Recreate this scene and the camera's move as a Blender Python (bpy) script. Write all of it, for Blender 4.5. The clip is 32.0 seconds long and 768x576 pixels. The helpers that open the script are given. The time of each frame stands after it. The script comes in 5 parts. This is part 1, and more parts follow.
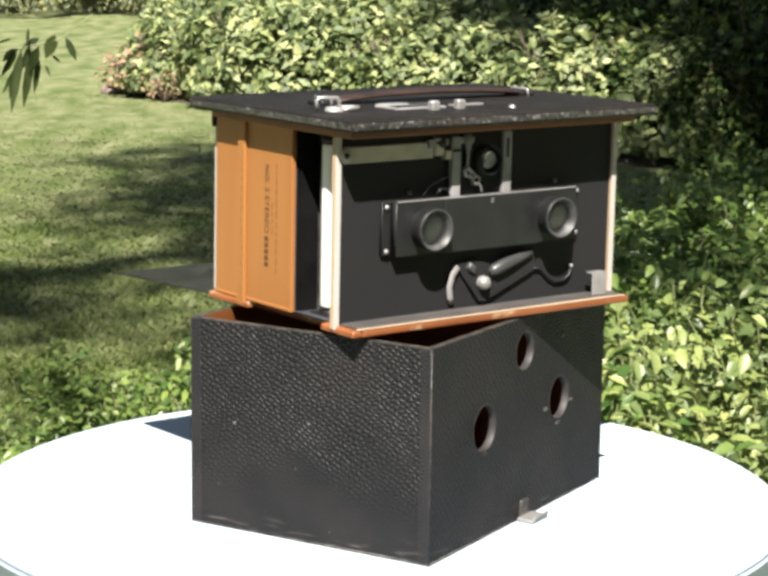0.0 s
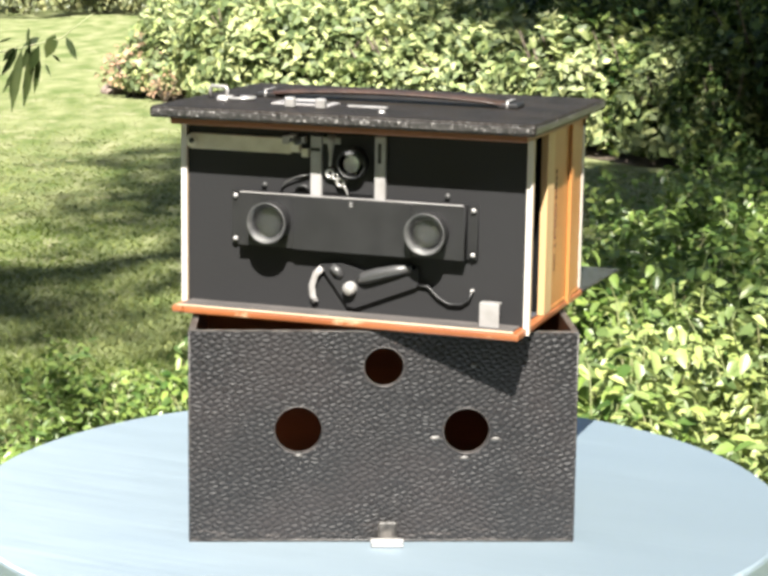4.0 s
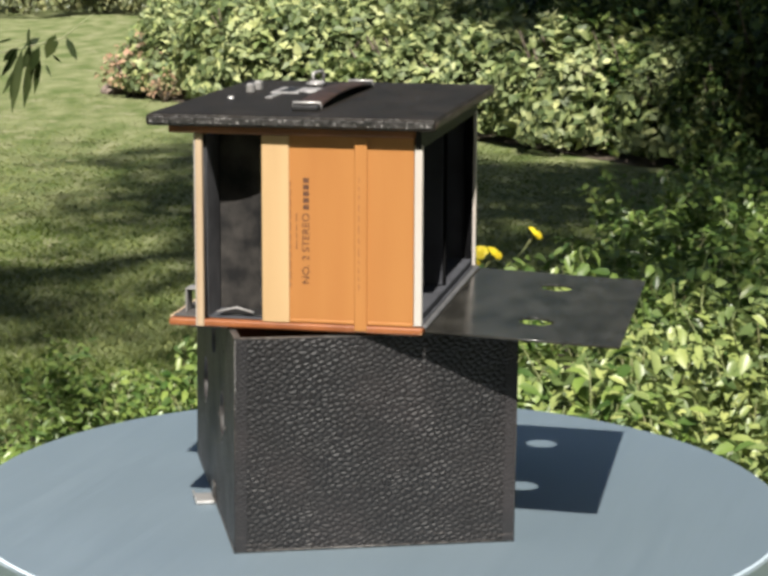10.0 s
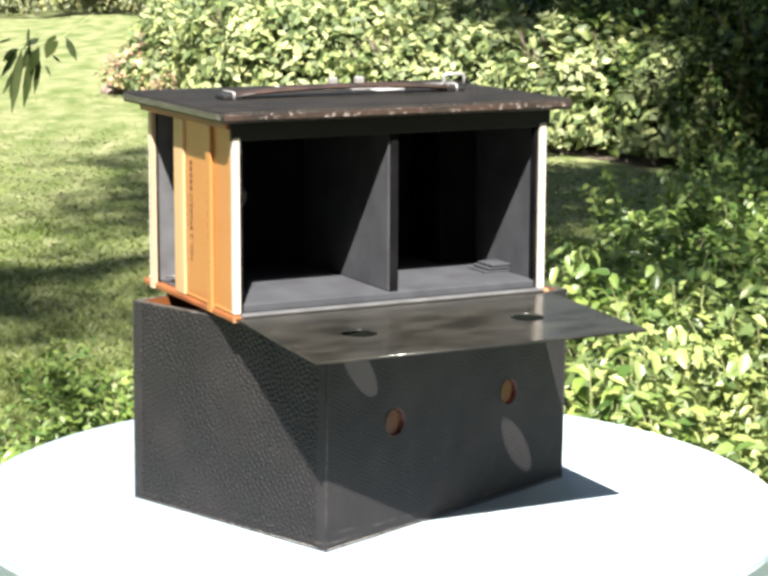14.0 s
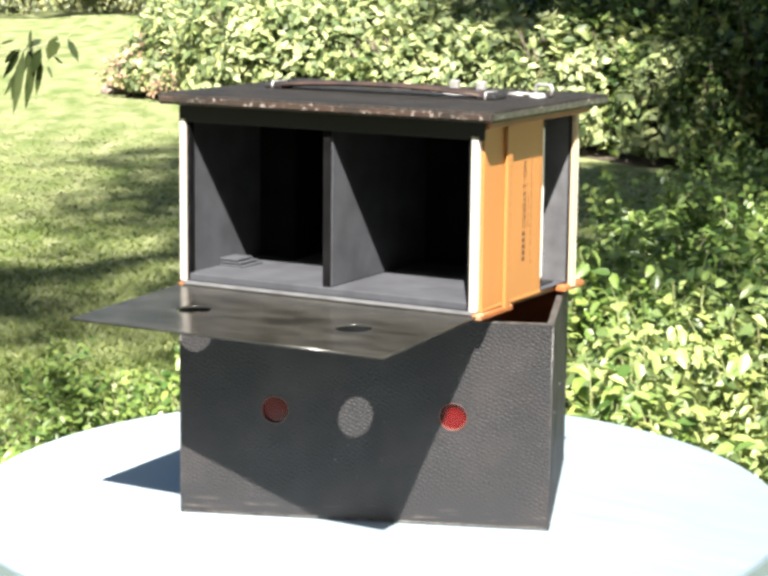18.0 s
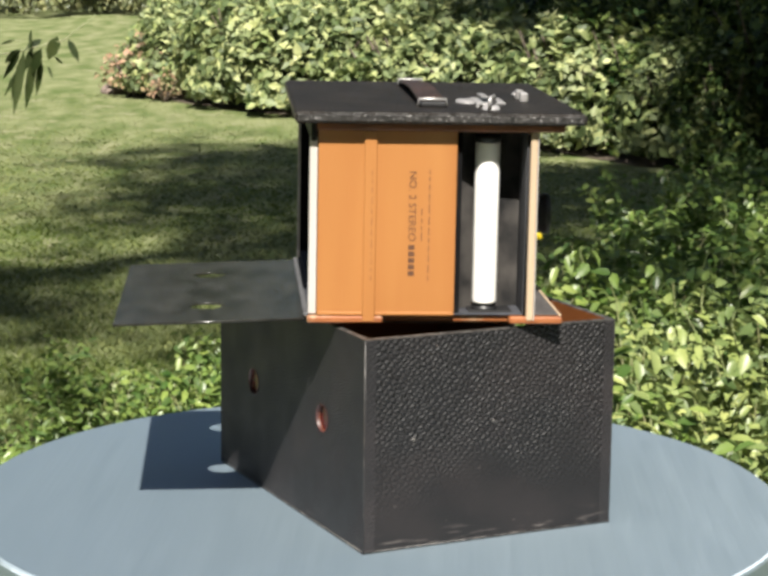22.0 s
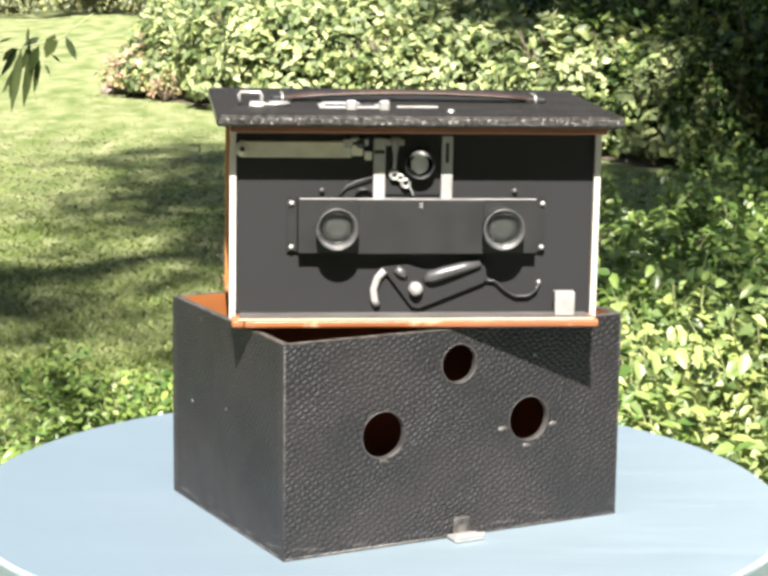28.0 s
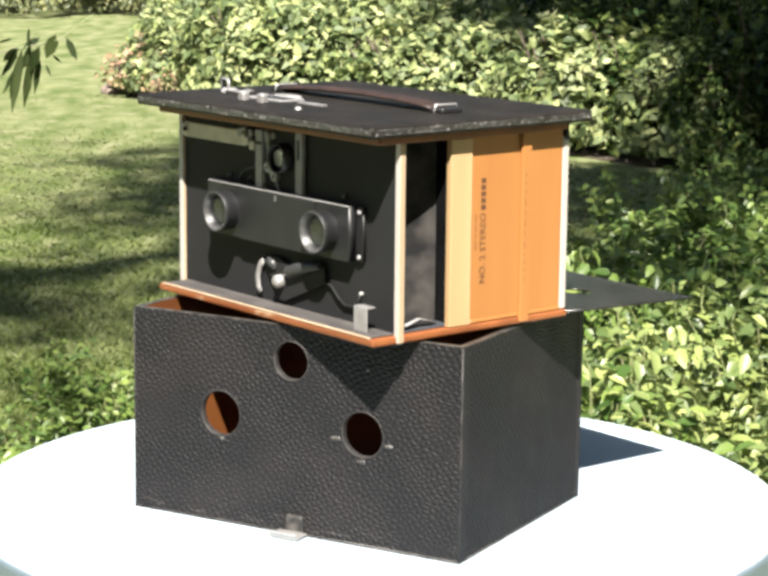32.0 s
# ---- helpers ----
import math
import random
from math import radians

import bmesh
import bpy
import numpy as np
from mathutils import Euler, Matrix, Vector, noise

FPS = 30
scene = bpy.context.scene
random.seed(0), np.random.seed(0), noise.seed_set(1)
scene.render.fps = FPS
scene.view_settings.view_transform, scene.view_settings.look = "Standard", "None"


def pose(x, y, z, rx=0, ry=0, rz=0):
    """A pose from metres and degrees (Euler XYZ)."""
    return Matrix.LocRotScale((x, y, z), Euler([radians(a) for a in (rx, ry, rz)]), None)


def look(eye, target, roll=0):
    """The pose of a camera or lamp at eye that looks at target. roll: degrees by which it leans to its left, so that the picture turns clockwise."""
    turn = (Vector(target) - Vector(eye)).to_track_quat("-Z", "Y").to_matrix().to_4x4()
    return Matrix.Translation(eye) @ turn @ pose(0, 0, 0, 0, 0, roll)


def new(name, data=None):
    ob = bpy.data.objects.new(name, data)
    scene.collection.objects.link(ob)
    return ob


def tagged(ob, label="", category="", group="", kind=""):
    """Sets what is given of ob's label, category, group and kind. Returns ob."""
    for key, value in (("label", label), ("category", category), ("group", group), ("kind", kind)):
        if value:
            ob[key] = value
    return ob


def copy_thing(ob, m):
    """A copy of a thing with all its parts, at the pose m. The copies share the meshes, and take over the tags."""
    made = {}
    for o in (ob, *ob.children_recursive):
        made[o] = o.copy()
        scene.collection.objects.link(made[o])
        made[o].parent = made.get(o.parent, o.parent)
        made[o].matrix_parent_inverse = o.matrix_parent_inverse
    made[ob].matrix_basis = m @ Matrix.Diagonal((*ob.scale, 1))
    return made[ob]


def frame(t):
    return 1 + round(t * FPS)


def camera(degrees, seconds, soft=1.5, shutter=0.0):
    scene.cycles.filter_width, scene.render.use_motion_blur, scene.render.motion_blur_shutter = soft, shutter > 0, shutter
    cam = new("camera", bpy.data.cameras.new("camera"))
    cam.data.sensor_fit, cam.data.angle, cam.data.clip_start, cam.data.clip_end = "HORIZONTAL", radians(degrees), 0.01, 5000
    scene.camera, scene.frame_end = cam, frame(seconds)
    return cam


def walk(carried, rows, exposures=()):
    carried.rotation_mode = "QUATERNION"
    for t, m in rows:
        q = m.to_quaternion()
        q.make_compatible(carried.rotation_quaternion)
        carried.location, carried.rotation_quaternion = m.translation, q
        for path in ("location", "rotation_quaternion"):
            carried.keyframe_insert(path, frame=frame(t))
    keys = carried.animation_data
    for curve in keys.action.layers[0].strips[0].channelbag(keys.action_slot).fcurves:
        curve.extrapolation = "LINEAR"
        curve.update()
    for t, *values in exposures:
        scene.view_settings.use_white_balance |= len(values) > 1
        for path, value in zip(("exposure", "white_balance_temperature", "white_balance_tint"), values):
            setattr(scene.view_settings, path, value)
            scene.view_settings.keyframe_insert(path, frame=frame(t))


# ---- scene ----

TOP = 0.74                                   # height of the tabletop over the lawn
cam = camera(21.0, 32.0, soft=3.5)
EYE = Vector((0.0, -1.0, TOP + 0.2865))
AIM = EYE + Vector((0.00253, 0.98380, -0.17928))
EXPOSURES = [(0.0, 1.50), (1.0, 1.98), (1.5, 2.10), (3.0, 2.20), (6.0, 1.78), (7.5, 1.56), (9.0, 1.04), (10.5, 1.25), (11.2, 1.44), (12.0, 1.61), (13.0, 1.98), (14.5, 2.28), (17.0, 2.56), (19.0, 2.12), (21.0, 1.58), (23.0, 1.12), (24.5, 1.12), (25.5, 1.40), (27.0, 2.06), (28.5, 2.26), (30.0, 2.14), (31.5, 1.86), (32.0, 1.80)]
walk(cam, [(0.0, look(EYE, AIM, 0.70)), (32.0, look(EYE, AIM, 0.70))], EXPOSURES)

# ---- light ----
SUN_UP, SUN_SIDE = 50.4, -1.0                # degrees: elevation, and swing from straight behind the viewer
world = bpy.data.worlds.new("world")
scene.world = world
world.use_nodes = True
wn = world.node_tree.nodes
sky = wn.new("ShaderNodeTexSky")
sky.sky_type, sky.sun_disc = "NISHITA", False
sky.ozone_density, sky.dust_density = 0.7, 1.8
sky.sun_elevation, sky.sun_rotation = radians(SUN_UP), radians(180 + SUN_SIDE)
world.node_tree.links.new(sky.outputs[0], wn["Background"].inputs[0])
wn["Background"].inputs[1].default_value = 0.037
sun = new("sun", bpy.data.lights.new("sun", "SUN"))
sun.data.energy, sun.data.angle, sun.data.color = 5.0, radians(0.7), (1.0, 0.95, 0.86)
to_sun = Vector((math.sin(radians(SUN_SIDE)) * math.cos(radians(SUN_UP)),
                 -math.cos(radians(SUN_SIDE)) * math.cos(radians(SUN_UP)), math.sin(radians(SUN_UP))))
sun.matrix_world = look(to_sun * 20, (0, 0, 0))


# ---- materials ----
def mat(name, base, rough=0.6, metal=0.0, vary=None, scale=20.0, bump=0.0, bump_scale=200.0, detail=4.0,
        stretch=(1, 1, 1), island=0.0, per_object=0.0, spec=0.5, kind="noise", trans=0.0, wear=None, wear_scale=60.0,
        wear_at=0.62, rough_vary=0.0, coat=0.0):
    m = bpy.data.materials.new(name)
    m.use_nodes = True
    nt = m.node_tree
    N, L = nt.nodes, nt.links
    b = N["Principled BSDF"]
    b.inputs["Roughness"].default_value = rough
    b.inputs["Metallic"].default_value = metal
    b.inputs["Specular IOR Level"].default_value = spec
    b.inputs["Coat Weight"].default_value = coat
    tc = N.new("ShaderNodeTexCoord")
    mp = N.new("ShaderNodeMapping")
    mp.inputs["Scale"].default_value = stretch
    L.new(tc.outputs["Object"], mp.inputs[0])
    n1 = N.new("ShaderNodeTexNoise")
    n1.inputs["Scale"].default_value, n1.inputs["Detail"].default_value = scale, detail
    L.new(mp.outputs[0], n1.inputs["Vector"])
    mix = N.new("ShaderNodeMix")
    mix.data_type = "RGBA"
    c2 = vary or tuple(c * 0.75 for c in base)
    mix.inputs[6].default_value, mix.inputs[7].default_value = (*base, 1), (*c2, 1)
    ramp = N.new("ShaderNodeMapRange")
    ramp.inputs[1].default_value, ramp.inputs[2].default_value = 0.35, 0.68
    L.new(n1.outputs[0], ramp.inputs[0])
    L.new(ramp.outputs[0], mix.inputs[0])
    col = mix.outputs[2]
    if island or per_object:
        hsv = N.new("ShaderNodeHueSaturation")
        rnd = N.new("ShaderNodeNewGeometry").outputs["Random Per Island"] if island else N.new("ShaderNodeObjectInfo").outputs["Random"]
        k = island or per_object
        r1 = N.new("ShaderNodeMapRange")
        r1.inputs[3].default_value, r1.inputs[4].default_value = 1 - k, 1 + k
        L.new(rnd, r1.inputs[0])
        L.new(r1.outputs[0], hsv.inputs["Value"])
        r2 = N.new("ShaderNodeMapRange")
        r2.inputs[3].default_value, r2.inputs[4].default_value = 0.5 + 0.05 * k, 0.5 - 0.05 * k
        L.new(rnd, r2.inputs[0])
        L.new(r2.outputs[0], hsv.inputs["Hue"])
        L.new(col, hsv.inputs["Color"])
        col = hsv.outputs[0]
    if wear:
        n3 = N.new("ShaderNodeTexNoise")
        n3.inputs["Scale"].default_value, n3.inputs["Detail"].default_value, n3.inputs["Roughness"].default_value = wear_scale, 6.0, 0.65
        L.new(tc.outputs["Object"], n3.inputs["Vector"])
        r3 = N.new("ShaderNodeMapRange")
        r3.inputs[1].default_value, r3.inputs[2].default_value = wear_at, wear_at + 0.08
        L.new(n3.outputs[0], r3.inputs[0])
        m3 = N.new("ShaderNodeMix")
        m3.data_type = "RGBA"
        m3.inputs[7].default_value = (*wear, 1)
        L.new(r3.outputs[0], m3.inputs[0])
        L.new(col, m3.inputs[6])
        col = m3.outputs[2]
    L.new(col, b.inputs["Base Color"])
    if rough_vary:
        rr = N.new("ShaderNodeMapRange")
        rr.inputs[3].default_value, rr.inputs[4].default_value = max(0.02, rough - rough_vary), min(1, rough + rough_vary)
        L.new(n1.outputs[0], rr.inputs[0])
        L.new(rr.outputs[0], b.inputs["Roughness"])
    if bump:
        bp = N.new("ShaderNodeBump")
        bp.inputs["Strength"].default_value = min(1.0, bump)
        if kind == "pebble":
            t2 = N.new("ShaderNodeTexVoronoi")
            t2.inputs["Scale"].default_value = bump_scale
            t2.inputs["Randomness"].default_value = 0.55
            bp.inputs["Distance"].default_value = 0.0016
            wob = N.new("ShaderNodeTexNoise")
            wob.inputs["Scale"].default_value = 26.0
            add = N.new("ShaderNodeMixRGB")
            add.blend_type, add.inputs[0].default_value = "LINEAR_LIGHT", 0.008
            turn = N.new("ShaderNodeMapping")
            turn.inputs["Rotation"].default_value, turn.inputs["Scale"].default_value = (0.6, 0.5, 0.35), (0.85, 0.85, 1.15)
            L.new(tc.outputs["Object"], turn.inputs[0])
            L.new(tc.outputs["Object"], wob.inputs["Vector"])
            L.new(turn.outputs[0], add.inputs[1])
            press = N.new("ShaderNodeTexNoise")              # worn smooth in places
            press.inputs["Scale"].default_value, press.inputs["Detail"].default_value = 17.0, 3.0
            L.new(tc.outputs["Object"], press.inputs["Vector"])
            pr = N.new("ShaderNodeMapRange")
            pr.inputs[1].default_value, pr.inputs[2].default_value, pr.inputs[3].default_value, pr.inputs[4].default_value = 0.28, 0.46, 0.45 * bump, bump
            L.new(press.outputs[0], pr.inputs[0])
            L.new(pr.outputs[0], bp.inputs["Strength"])
            L.new(wob.outputs[1], add.inputs[2])
            L.new(add.outputs[0], t2.inputs["Vector"])
            bp.invert = True
        else:
            t2 = N.new("ShaderNodeTexNoise")
            t2.inputs["Scale"].default_value, t2.inputs["Detail"].default_value = bump_scale, 5.0
            bp.inputs["Distance"].default_value = 0.0006 if bump_scale > 60 else 0.01
            L.new(mp.outputs[0], t2.inputs["Vector"])
        L.new(t2.outputs[0], bp.inputs["Height"])
        L.new(bp.outputs[0], b.inputs["Normal"])
    if trans:
        tr = N.new("ShaderNodeBsdfTranslucent")
        L.new(col, tr.inputs[0])
        ms = N.new("ShaderNodeMixShader")
        ms.inputs[0].default_value = trans
        out = N["Material Output"]
        L.new(b.outputs[0], ms.inputs[1])
        L.new(tr.outputs[0], ms.inputs[2])
        L.new(ms.outputs[0], out.inputs[0])
    return m


def glass_mat(name, color, rough=0.02):
    m = bpy.data.materials.new(name)
    m.use_nodes = True
    b = m.node_tree.nodes["Principled BSDF"]
    b.inputs["Base Color"].default_value = (*color, 1)
    b.inputs["Transmission Weight"].default_value, b.inputs["Roughness"].default_value = 1.0, rough
    return m


def table_paint():
    """Blue-grey paint brushed on in two crossed directions: satin along the brush marks."""
    m = bpy.data.materials.new("table_paint")
    m.use_nodes = True
    N, L = m.node_tree.nodes, m.node_tree.links
    N.remove(N["Principled BSDF"])
    tc = N.new("ShaderNodeTexCoord")
    mp = N.new("ShaderNodeMapping")
    mp.inputs["Scale"].default_value = (2.2, 60, 1)
    mp.inputs["Rotation"].default_value = (0, 0, radians(BRUSH))
    L.new(tc.outputs["Object"], mp.inputs[0])
    n = N.new("ShaderNodeTexNoise")
    n.inputs["Scale"].default_value, n.inputs["Detail"].default_value = 3.0, 6.0
    L.new(mp.outputs[0], n.inputs["Vector"])
    mix = N.new("ShaderNodeMix")
    mix.data_type = "RGBA"
    mix.inputs[6].default_value, mix.inputs[7].default_value = (0.118, 0.180, 0.225, 1), (0.150, 0.218, 0.266, 1)
    L.new(n.outputs[0], mix.inputs[0])
    dif = N.new("ShaderNodeBsdfDiffuse")
    L.new(mix.outputs[2], dif.inputs[0])
    bump = N.new("ShaderNodeBump")
    bump.inputs["Strength"].default_value, bump.inputs["Distance"].default_value = 0.40, 0.0006
    L.new(n.outputs[0], bump.inputs["Height"])
    tan = N.new("ShaderNodeTangent")
    tan.direction_type, tan.uv_map = "UV_MAP", "brush"
    last = dif.outputs[0]
    for turn, share, narrow in ((0.0, 0.56, 0.43), (0.25, 0.38, 0.50)):
        g = N.new("ShaderNodeBsdfAnisotropic")
        g.inputs["Color"].default_value = (0.60, 0.67, 0.73, 1)
        g.inputs["Roughness"].default_value, g.inputs["Anisotropy"].default_value = 0.74, narrow
        patch = N.new("ShaderNodeTexNoise")            # strokes that overlap unevenly
        patch.inputs["Scale"].default_value, patch.inputs["Detail"].default_value, patch.inputs["Distortion"].default_value = 1.0, 6.0, 1.2
        pm = N.new("ShaderNodeMapping")
        pm.inputs["Scale"].default_value, pm.inputs["Rotation"].default_value = (10, 90, 1), (0, 0, radians(BRUSH + 360 * turn))
        L.new(tc.outputs["Object"], pm.inputs[0])
        L.new(pm.outputs[0], patch.inputs["Vector"])
        sway = N.new("ShaderNodeMapRange")
        sway.inputs[1].default_value, sway.inputs[2].default_value = 0.3, 0.7
        sway.inputs[3].default_value, sway.inputs[4].default_value = turn - 0.006, turn + 0.006
        L.new(patch.outputs[0], sway.inputs[0])
        L.new(sway.outputs[0], g.inputs["Rotation"])
        L.new(tan.outputs[0], g.inputs["Tangent"])
        L.new(bump.outputs[0], g.inputs["Normal"])
        ms = N.new("ShaderNodeMixShader")
        ms.inputs[0].default_value = share
        L.new(last, ms.inputs[1])
        L.new(g.outputs[0], ms.inputs[2])
        last = ms.outputs[0]
    L.new(last, N["Material Output"].inputs[0])
    return m


def leather(name, grain, depth, smooth_below, scuff, faded=1.0):
    """Black leatherette: rows of small pebbles set slantwise, flat along the upright edges, rubbed smooth below a height, scuffed along the foot."""
    m = bpy.data.materials.new(name)
    m.use_nodes = True
    N, L = m.node_tree.nodes, m.node_tree.links
    b = N["Principled BSDF"]
    b.inputs["Specular IOR Level"].default_value = 0.31

    def math_node(op, one, two=None):
        n = N.new("ShaderNodeMath")
        n.operation = op
        for k, v in enumerate((one, two)):
            if v is None:
                continue
            if isinstance(v, (int, float)):
                n.inputs[k].default_value = v
            else:
                L.new(v, n.inputs[k])
        return n.outputs[0]

    def span(value, lo, hi, out0=0.0, out1=1.0):
        n = N.new("ShaderNodeMapRange")
        n.interpolation_type = "SMOOTHSTEP"
        for k, v in ((1, lo), (2, hi), (3, out0), (4, out1)):
            n.inputs[k].default_value = v
        L.new(value, n.inputs[0])
        return n.outputs[0]

    def cloud(scale, detail, vec):
        n = N.new("ShaderNodeTexNoise")
        n.inputs["Scale"].default_value, n.inputs["Detail"].default_value = scale, detail
        L.new(vec, n.inputs["Vector"])
        return n.outputs[0]

    tc = N.new("ShaderNodeTexCoord").outputs["Object"]
    sep = N.new("ShaderNodeSeparateXYZ")
    L.new(tc, sep.inputs[0])
    x, y, z = sep.outputs
    flat = N.new("ShaderNodeCombineXYZ")                # the wall unrolled: along it and up it
    L.new(math_node("ADD", x, y), flat.inputs[0])
    L.new(z, flat.inputs[1])
    sway = cloud(30.0, 2.0, flat.outputs[0])
    bend = N.new("ShaderNodeVectorMath")
    bend.operation = "MULTIPLY_ADD"
    bend.inputs[1].default_value = (0.006, 0.006, 0.0)
    L.new(N.new("ShaderNodeTexNoise").outputs[1], bend.inputs[0])
    warp = bend.inputs[0].links[0].from_node
    warp.inputs["Scale"].default_value = 34.0
    L.new(flat.outputs[0], warp.inputs["Vector"])
    L.new(flat.outputs[0], bend.inputs[2])
    turn = N.new("ShaderNodeMapping")
    turn.inputs["Rotation"].default_value, turn.inputs["Scale"].default_value = (0, 0, radians(-34)), (0.86, 1.10, 1.0)
    L.new(bend.outputs[0], turn.inputs[0])
    cells = N.new("ShaderNodeTexVoronoi")
    cells.voronoi_dimensions, cells.feature = "2D", "DISTANCE_TO_EDGE"
    cells.inputs["Scale"].default_value, cells.inputs["Randomness"].default_value = grain, 0.62
    L.new(turn.outputs[0], cells.inputs["Vector"])
    dome = span(cells.outputs["Distance"], 0.0, 0.46)
    worn = span(sway, 0.30, 0.60, 0.84, 1.0)
    height = math_node("ADD", z, math_node("MULTIPLY", math_node("SUBTRACT", sway, 0.5), 0.05))
    keep = span(height, smooth_below - 0.020, smooth_below + 0.016, 0.10, 1.0) if smooth_below else worn
    strength = math_node("MULTIPLY", math_node("MULTIPLY", keep, worn), depth)
    fine = cloud(900.0, 3.0, flat.outputs[0])
    bump = N.new("ShaderNodeBump")
    bump.inputs["Distance"].default_value = 0.00075
    L.new(strength, bump.inputs["Strength"])
    L.new(math_node("ADD", dome, math_node("MULTIPLY", fine, 0.10)), bump.inputs["Height"])
    L.new(bump.outputs[0], b.inputs["Normal"])
    # colour: black, browner where rubbed, pale in the scuffs along the foot
    mix = N.new("ShaderNodeMix")
    mix.data_type = "RGBA"
    mix.inputs[6].default_value, mix.inputs[7].default_value = (0.0084 * faded, 0.0080 * faded, 0.0088 * faded, 1), (0.0132 * faded, 0.0114 * faded, 0.0120 * faded, 1)
    L.new(span(cloud(22.0, 5.0, flat.outputs[0]), 0.42, 0.66), mix.inputs[0])
    streak = N.new("ShaderNodeMapping")
    streak.inputs["Scale"].default_value = (60.0, 420.0, 1.0)
    L.new(flat.outputs[0], streak.inputs[0])
    low = math_node("MULTIPLY", span(z, 0.0015, 0.0115, 1.0, 0.0), span(cloud(1.0, 5.0, streak.outputs[0]), 0.54, 0.70))
    dots = span(cloud(210.0, 2.0, flat.outputs[0]), 0.745, 0.775)
    scuffs = math_node("MINIMUM", math_node("ADD", low, dots), 1.0)
    pale = N.new("ShaderNodeMix")
    pale.data_type = "RGBA"
    pale.inputs[7].default_value = (scuff * 2.6, scuff * 2.25, scuff * 2.1, 1)
    L.new(scuffs, pale.inputs[0])
    L.new(mix.outputs[2], pale.inputs[6])
    L.new(pale.outputs[2], b.inputs["Base Color"])
    L.new(span(cloud(40.0, 4.0, flat.outputs[0]), 0.3, 0.7, 0.52, 0.66), b.inputs["Roughness"])
    return m


BRUSH = 55.5                                  # degrees by which the brush marks are turned on the tabletop
LEATHER = leather("black_leatherette", 370, 0.70, 0.0, 0.022)
LEATHER_LEFT = leather("half_smoothed_leatherette", 400, 0.90, 0.034, 0.030)
LEATHER_RIGHT = leather("coarse_leatherette", 385, 0.80, 0.0, 0.012)
LEATHER_BACK = leather("smoothed_leatherette", 500, 0.40, 0.006, 0.022, 1.55)
LID_LEATHER = mat("lid_leatherette", (0.0105, 0.0090, 0.0078), 0.52, spec=0.22, vary=(0.019, 0.0155, 0.013), scale=50, bump=0.5, bump_scale=500,
                  kind="pebble", wear=(0.06, 0.035, 0.025), wear_scale=70, wear_at=0.70)
RIM_WORN = mat("worn_rim", (0.013, 0.012, 0.0115), 0.45, vary=(0.085, 0.078, 0.072), scale=240, bump=0.6, bump_scale=500)
ORANGE = mat("varnished_wood", (0.338, 0.147, 0.045), 0.38, vary=(0.300, 0.121, 0.036), scale=9, stretch=(6, 6, 0.6), bump=0.15,
             bump_scale=300, detail=6, wear=(0.30, 0.10, 0.022), wear_scale=50, wear_at=0.68, coat=0.15)
ORANGE_FLAT = mat("varnished_board", (0.27, 0.092, 0.030), 0.42, vary=(0.17, 0.055, 0.020), scale=9, stretch=(0.8, 6, 6), bump=0.2,
                  bump_scale=300, detail=6, wear=(0.42, 0.30, 0.19), wear_scale=26, wear_at=0.55)
CREAM = mat("pale_wood", (0.43, 0.29, 0.15), 0.55, vary=(0.38, 0.245, 0.12), scale=10, stretch=(6, 6, 0.5), bump=0.15, bump_scale=300)
POST = mat("post_wood", (0.41, 0.31, 0.21), 0.55, vary=(0.32, 0.225, 0.145), scale=12, stretch=(6, 6, 0.5), bump=0.15, bump_scale=300)
POST_WHITE = mat("whitened_wood", (0.42, 0.405, 0.39), 0.6, vary=(0.40, 0.34, 0.29), scale=18, stretch=(5, 5, 0.7), bump=0.15, bump_scale=300)
BLACK_BOARD = mat("black_board", (0.0178, 0.0179, 0.0190), 0.55, spec=0.14, vary=(0.0180, 0.0180, 0.0192), scale=40, bump=0.12, bump_scale=500)
BLACK_LINING = mat("black_lining", (0.056, 0.058, 0.066), 0.9, spec=0.02, vary=(0.042, 0.043, 0.049), scale=60, bump=0.2, bump_scale=350)
SMOKY = mat("smoky_sheet", (0.010, 0.010, 0.0105), 0.7, spec=0.2, vary=(0.055, 0.050, 0.046), scale=70, bump=0.1)
FLAP_TOP = mat("scuffed_flap", (0.0132, 0.0126, 0.0112), 0.20, spec=0.26, vary=(0.033, 0.0315, 0.0275), scale=60, detail=9, bump=0.06, bump_scale=300,
               stretch=(0.6, 1.4, 1), rough_vary=0.10, wear=(0.045, 0.057, 0.050), wear_scale=130, wear_at=0.66)
BLACK_METAL = mat("black_enamel", (0.0095, 0.0096, 0.0104), 0.46, spec=0.46, vary=(0.0135, 0.0136, 0.0145), scale=90, bump=0.08, bump_scale=400,
                  wear=(0.16, 0.15, 0.14), wear_scale=140, wear_at=0.74)
STEEL = mat("bright_steel", (0.38, 0.37, 0.365), 0.36, metal=0.5, vary=(0.27, 0.262, 0.255), scale=120, bump=0.1)
NICKEL = mat("dull_nickel", (0.275, 0.269, 0.270), 0.5, metal=0.1, vary=(0.195, 0.186, 0.182), scale=90, bump=0.1)
BRASSY = mat("olive_brass", (0.50, 0.475, 0.40), 0.5, metal=0.1, vary=(0.36, 0.325, 0.26), scale=80, bump=0.1)
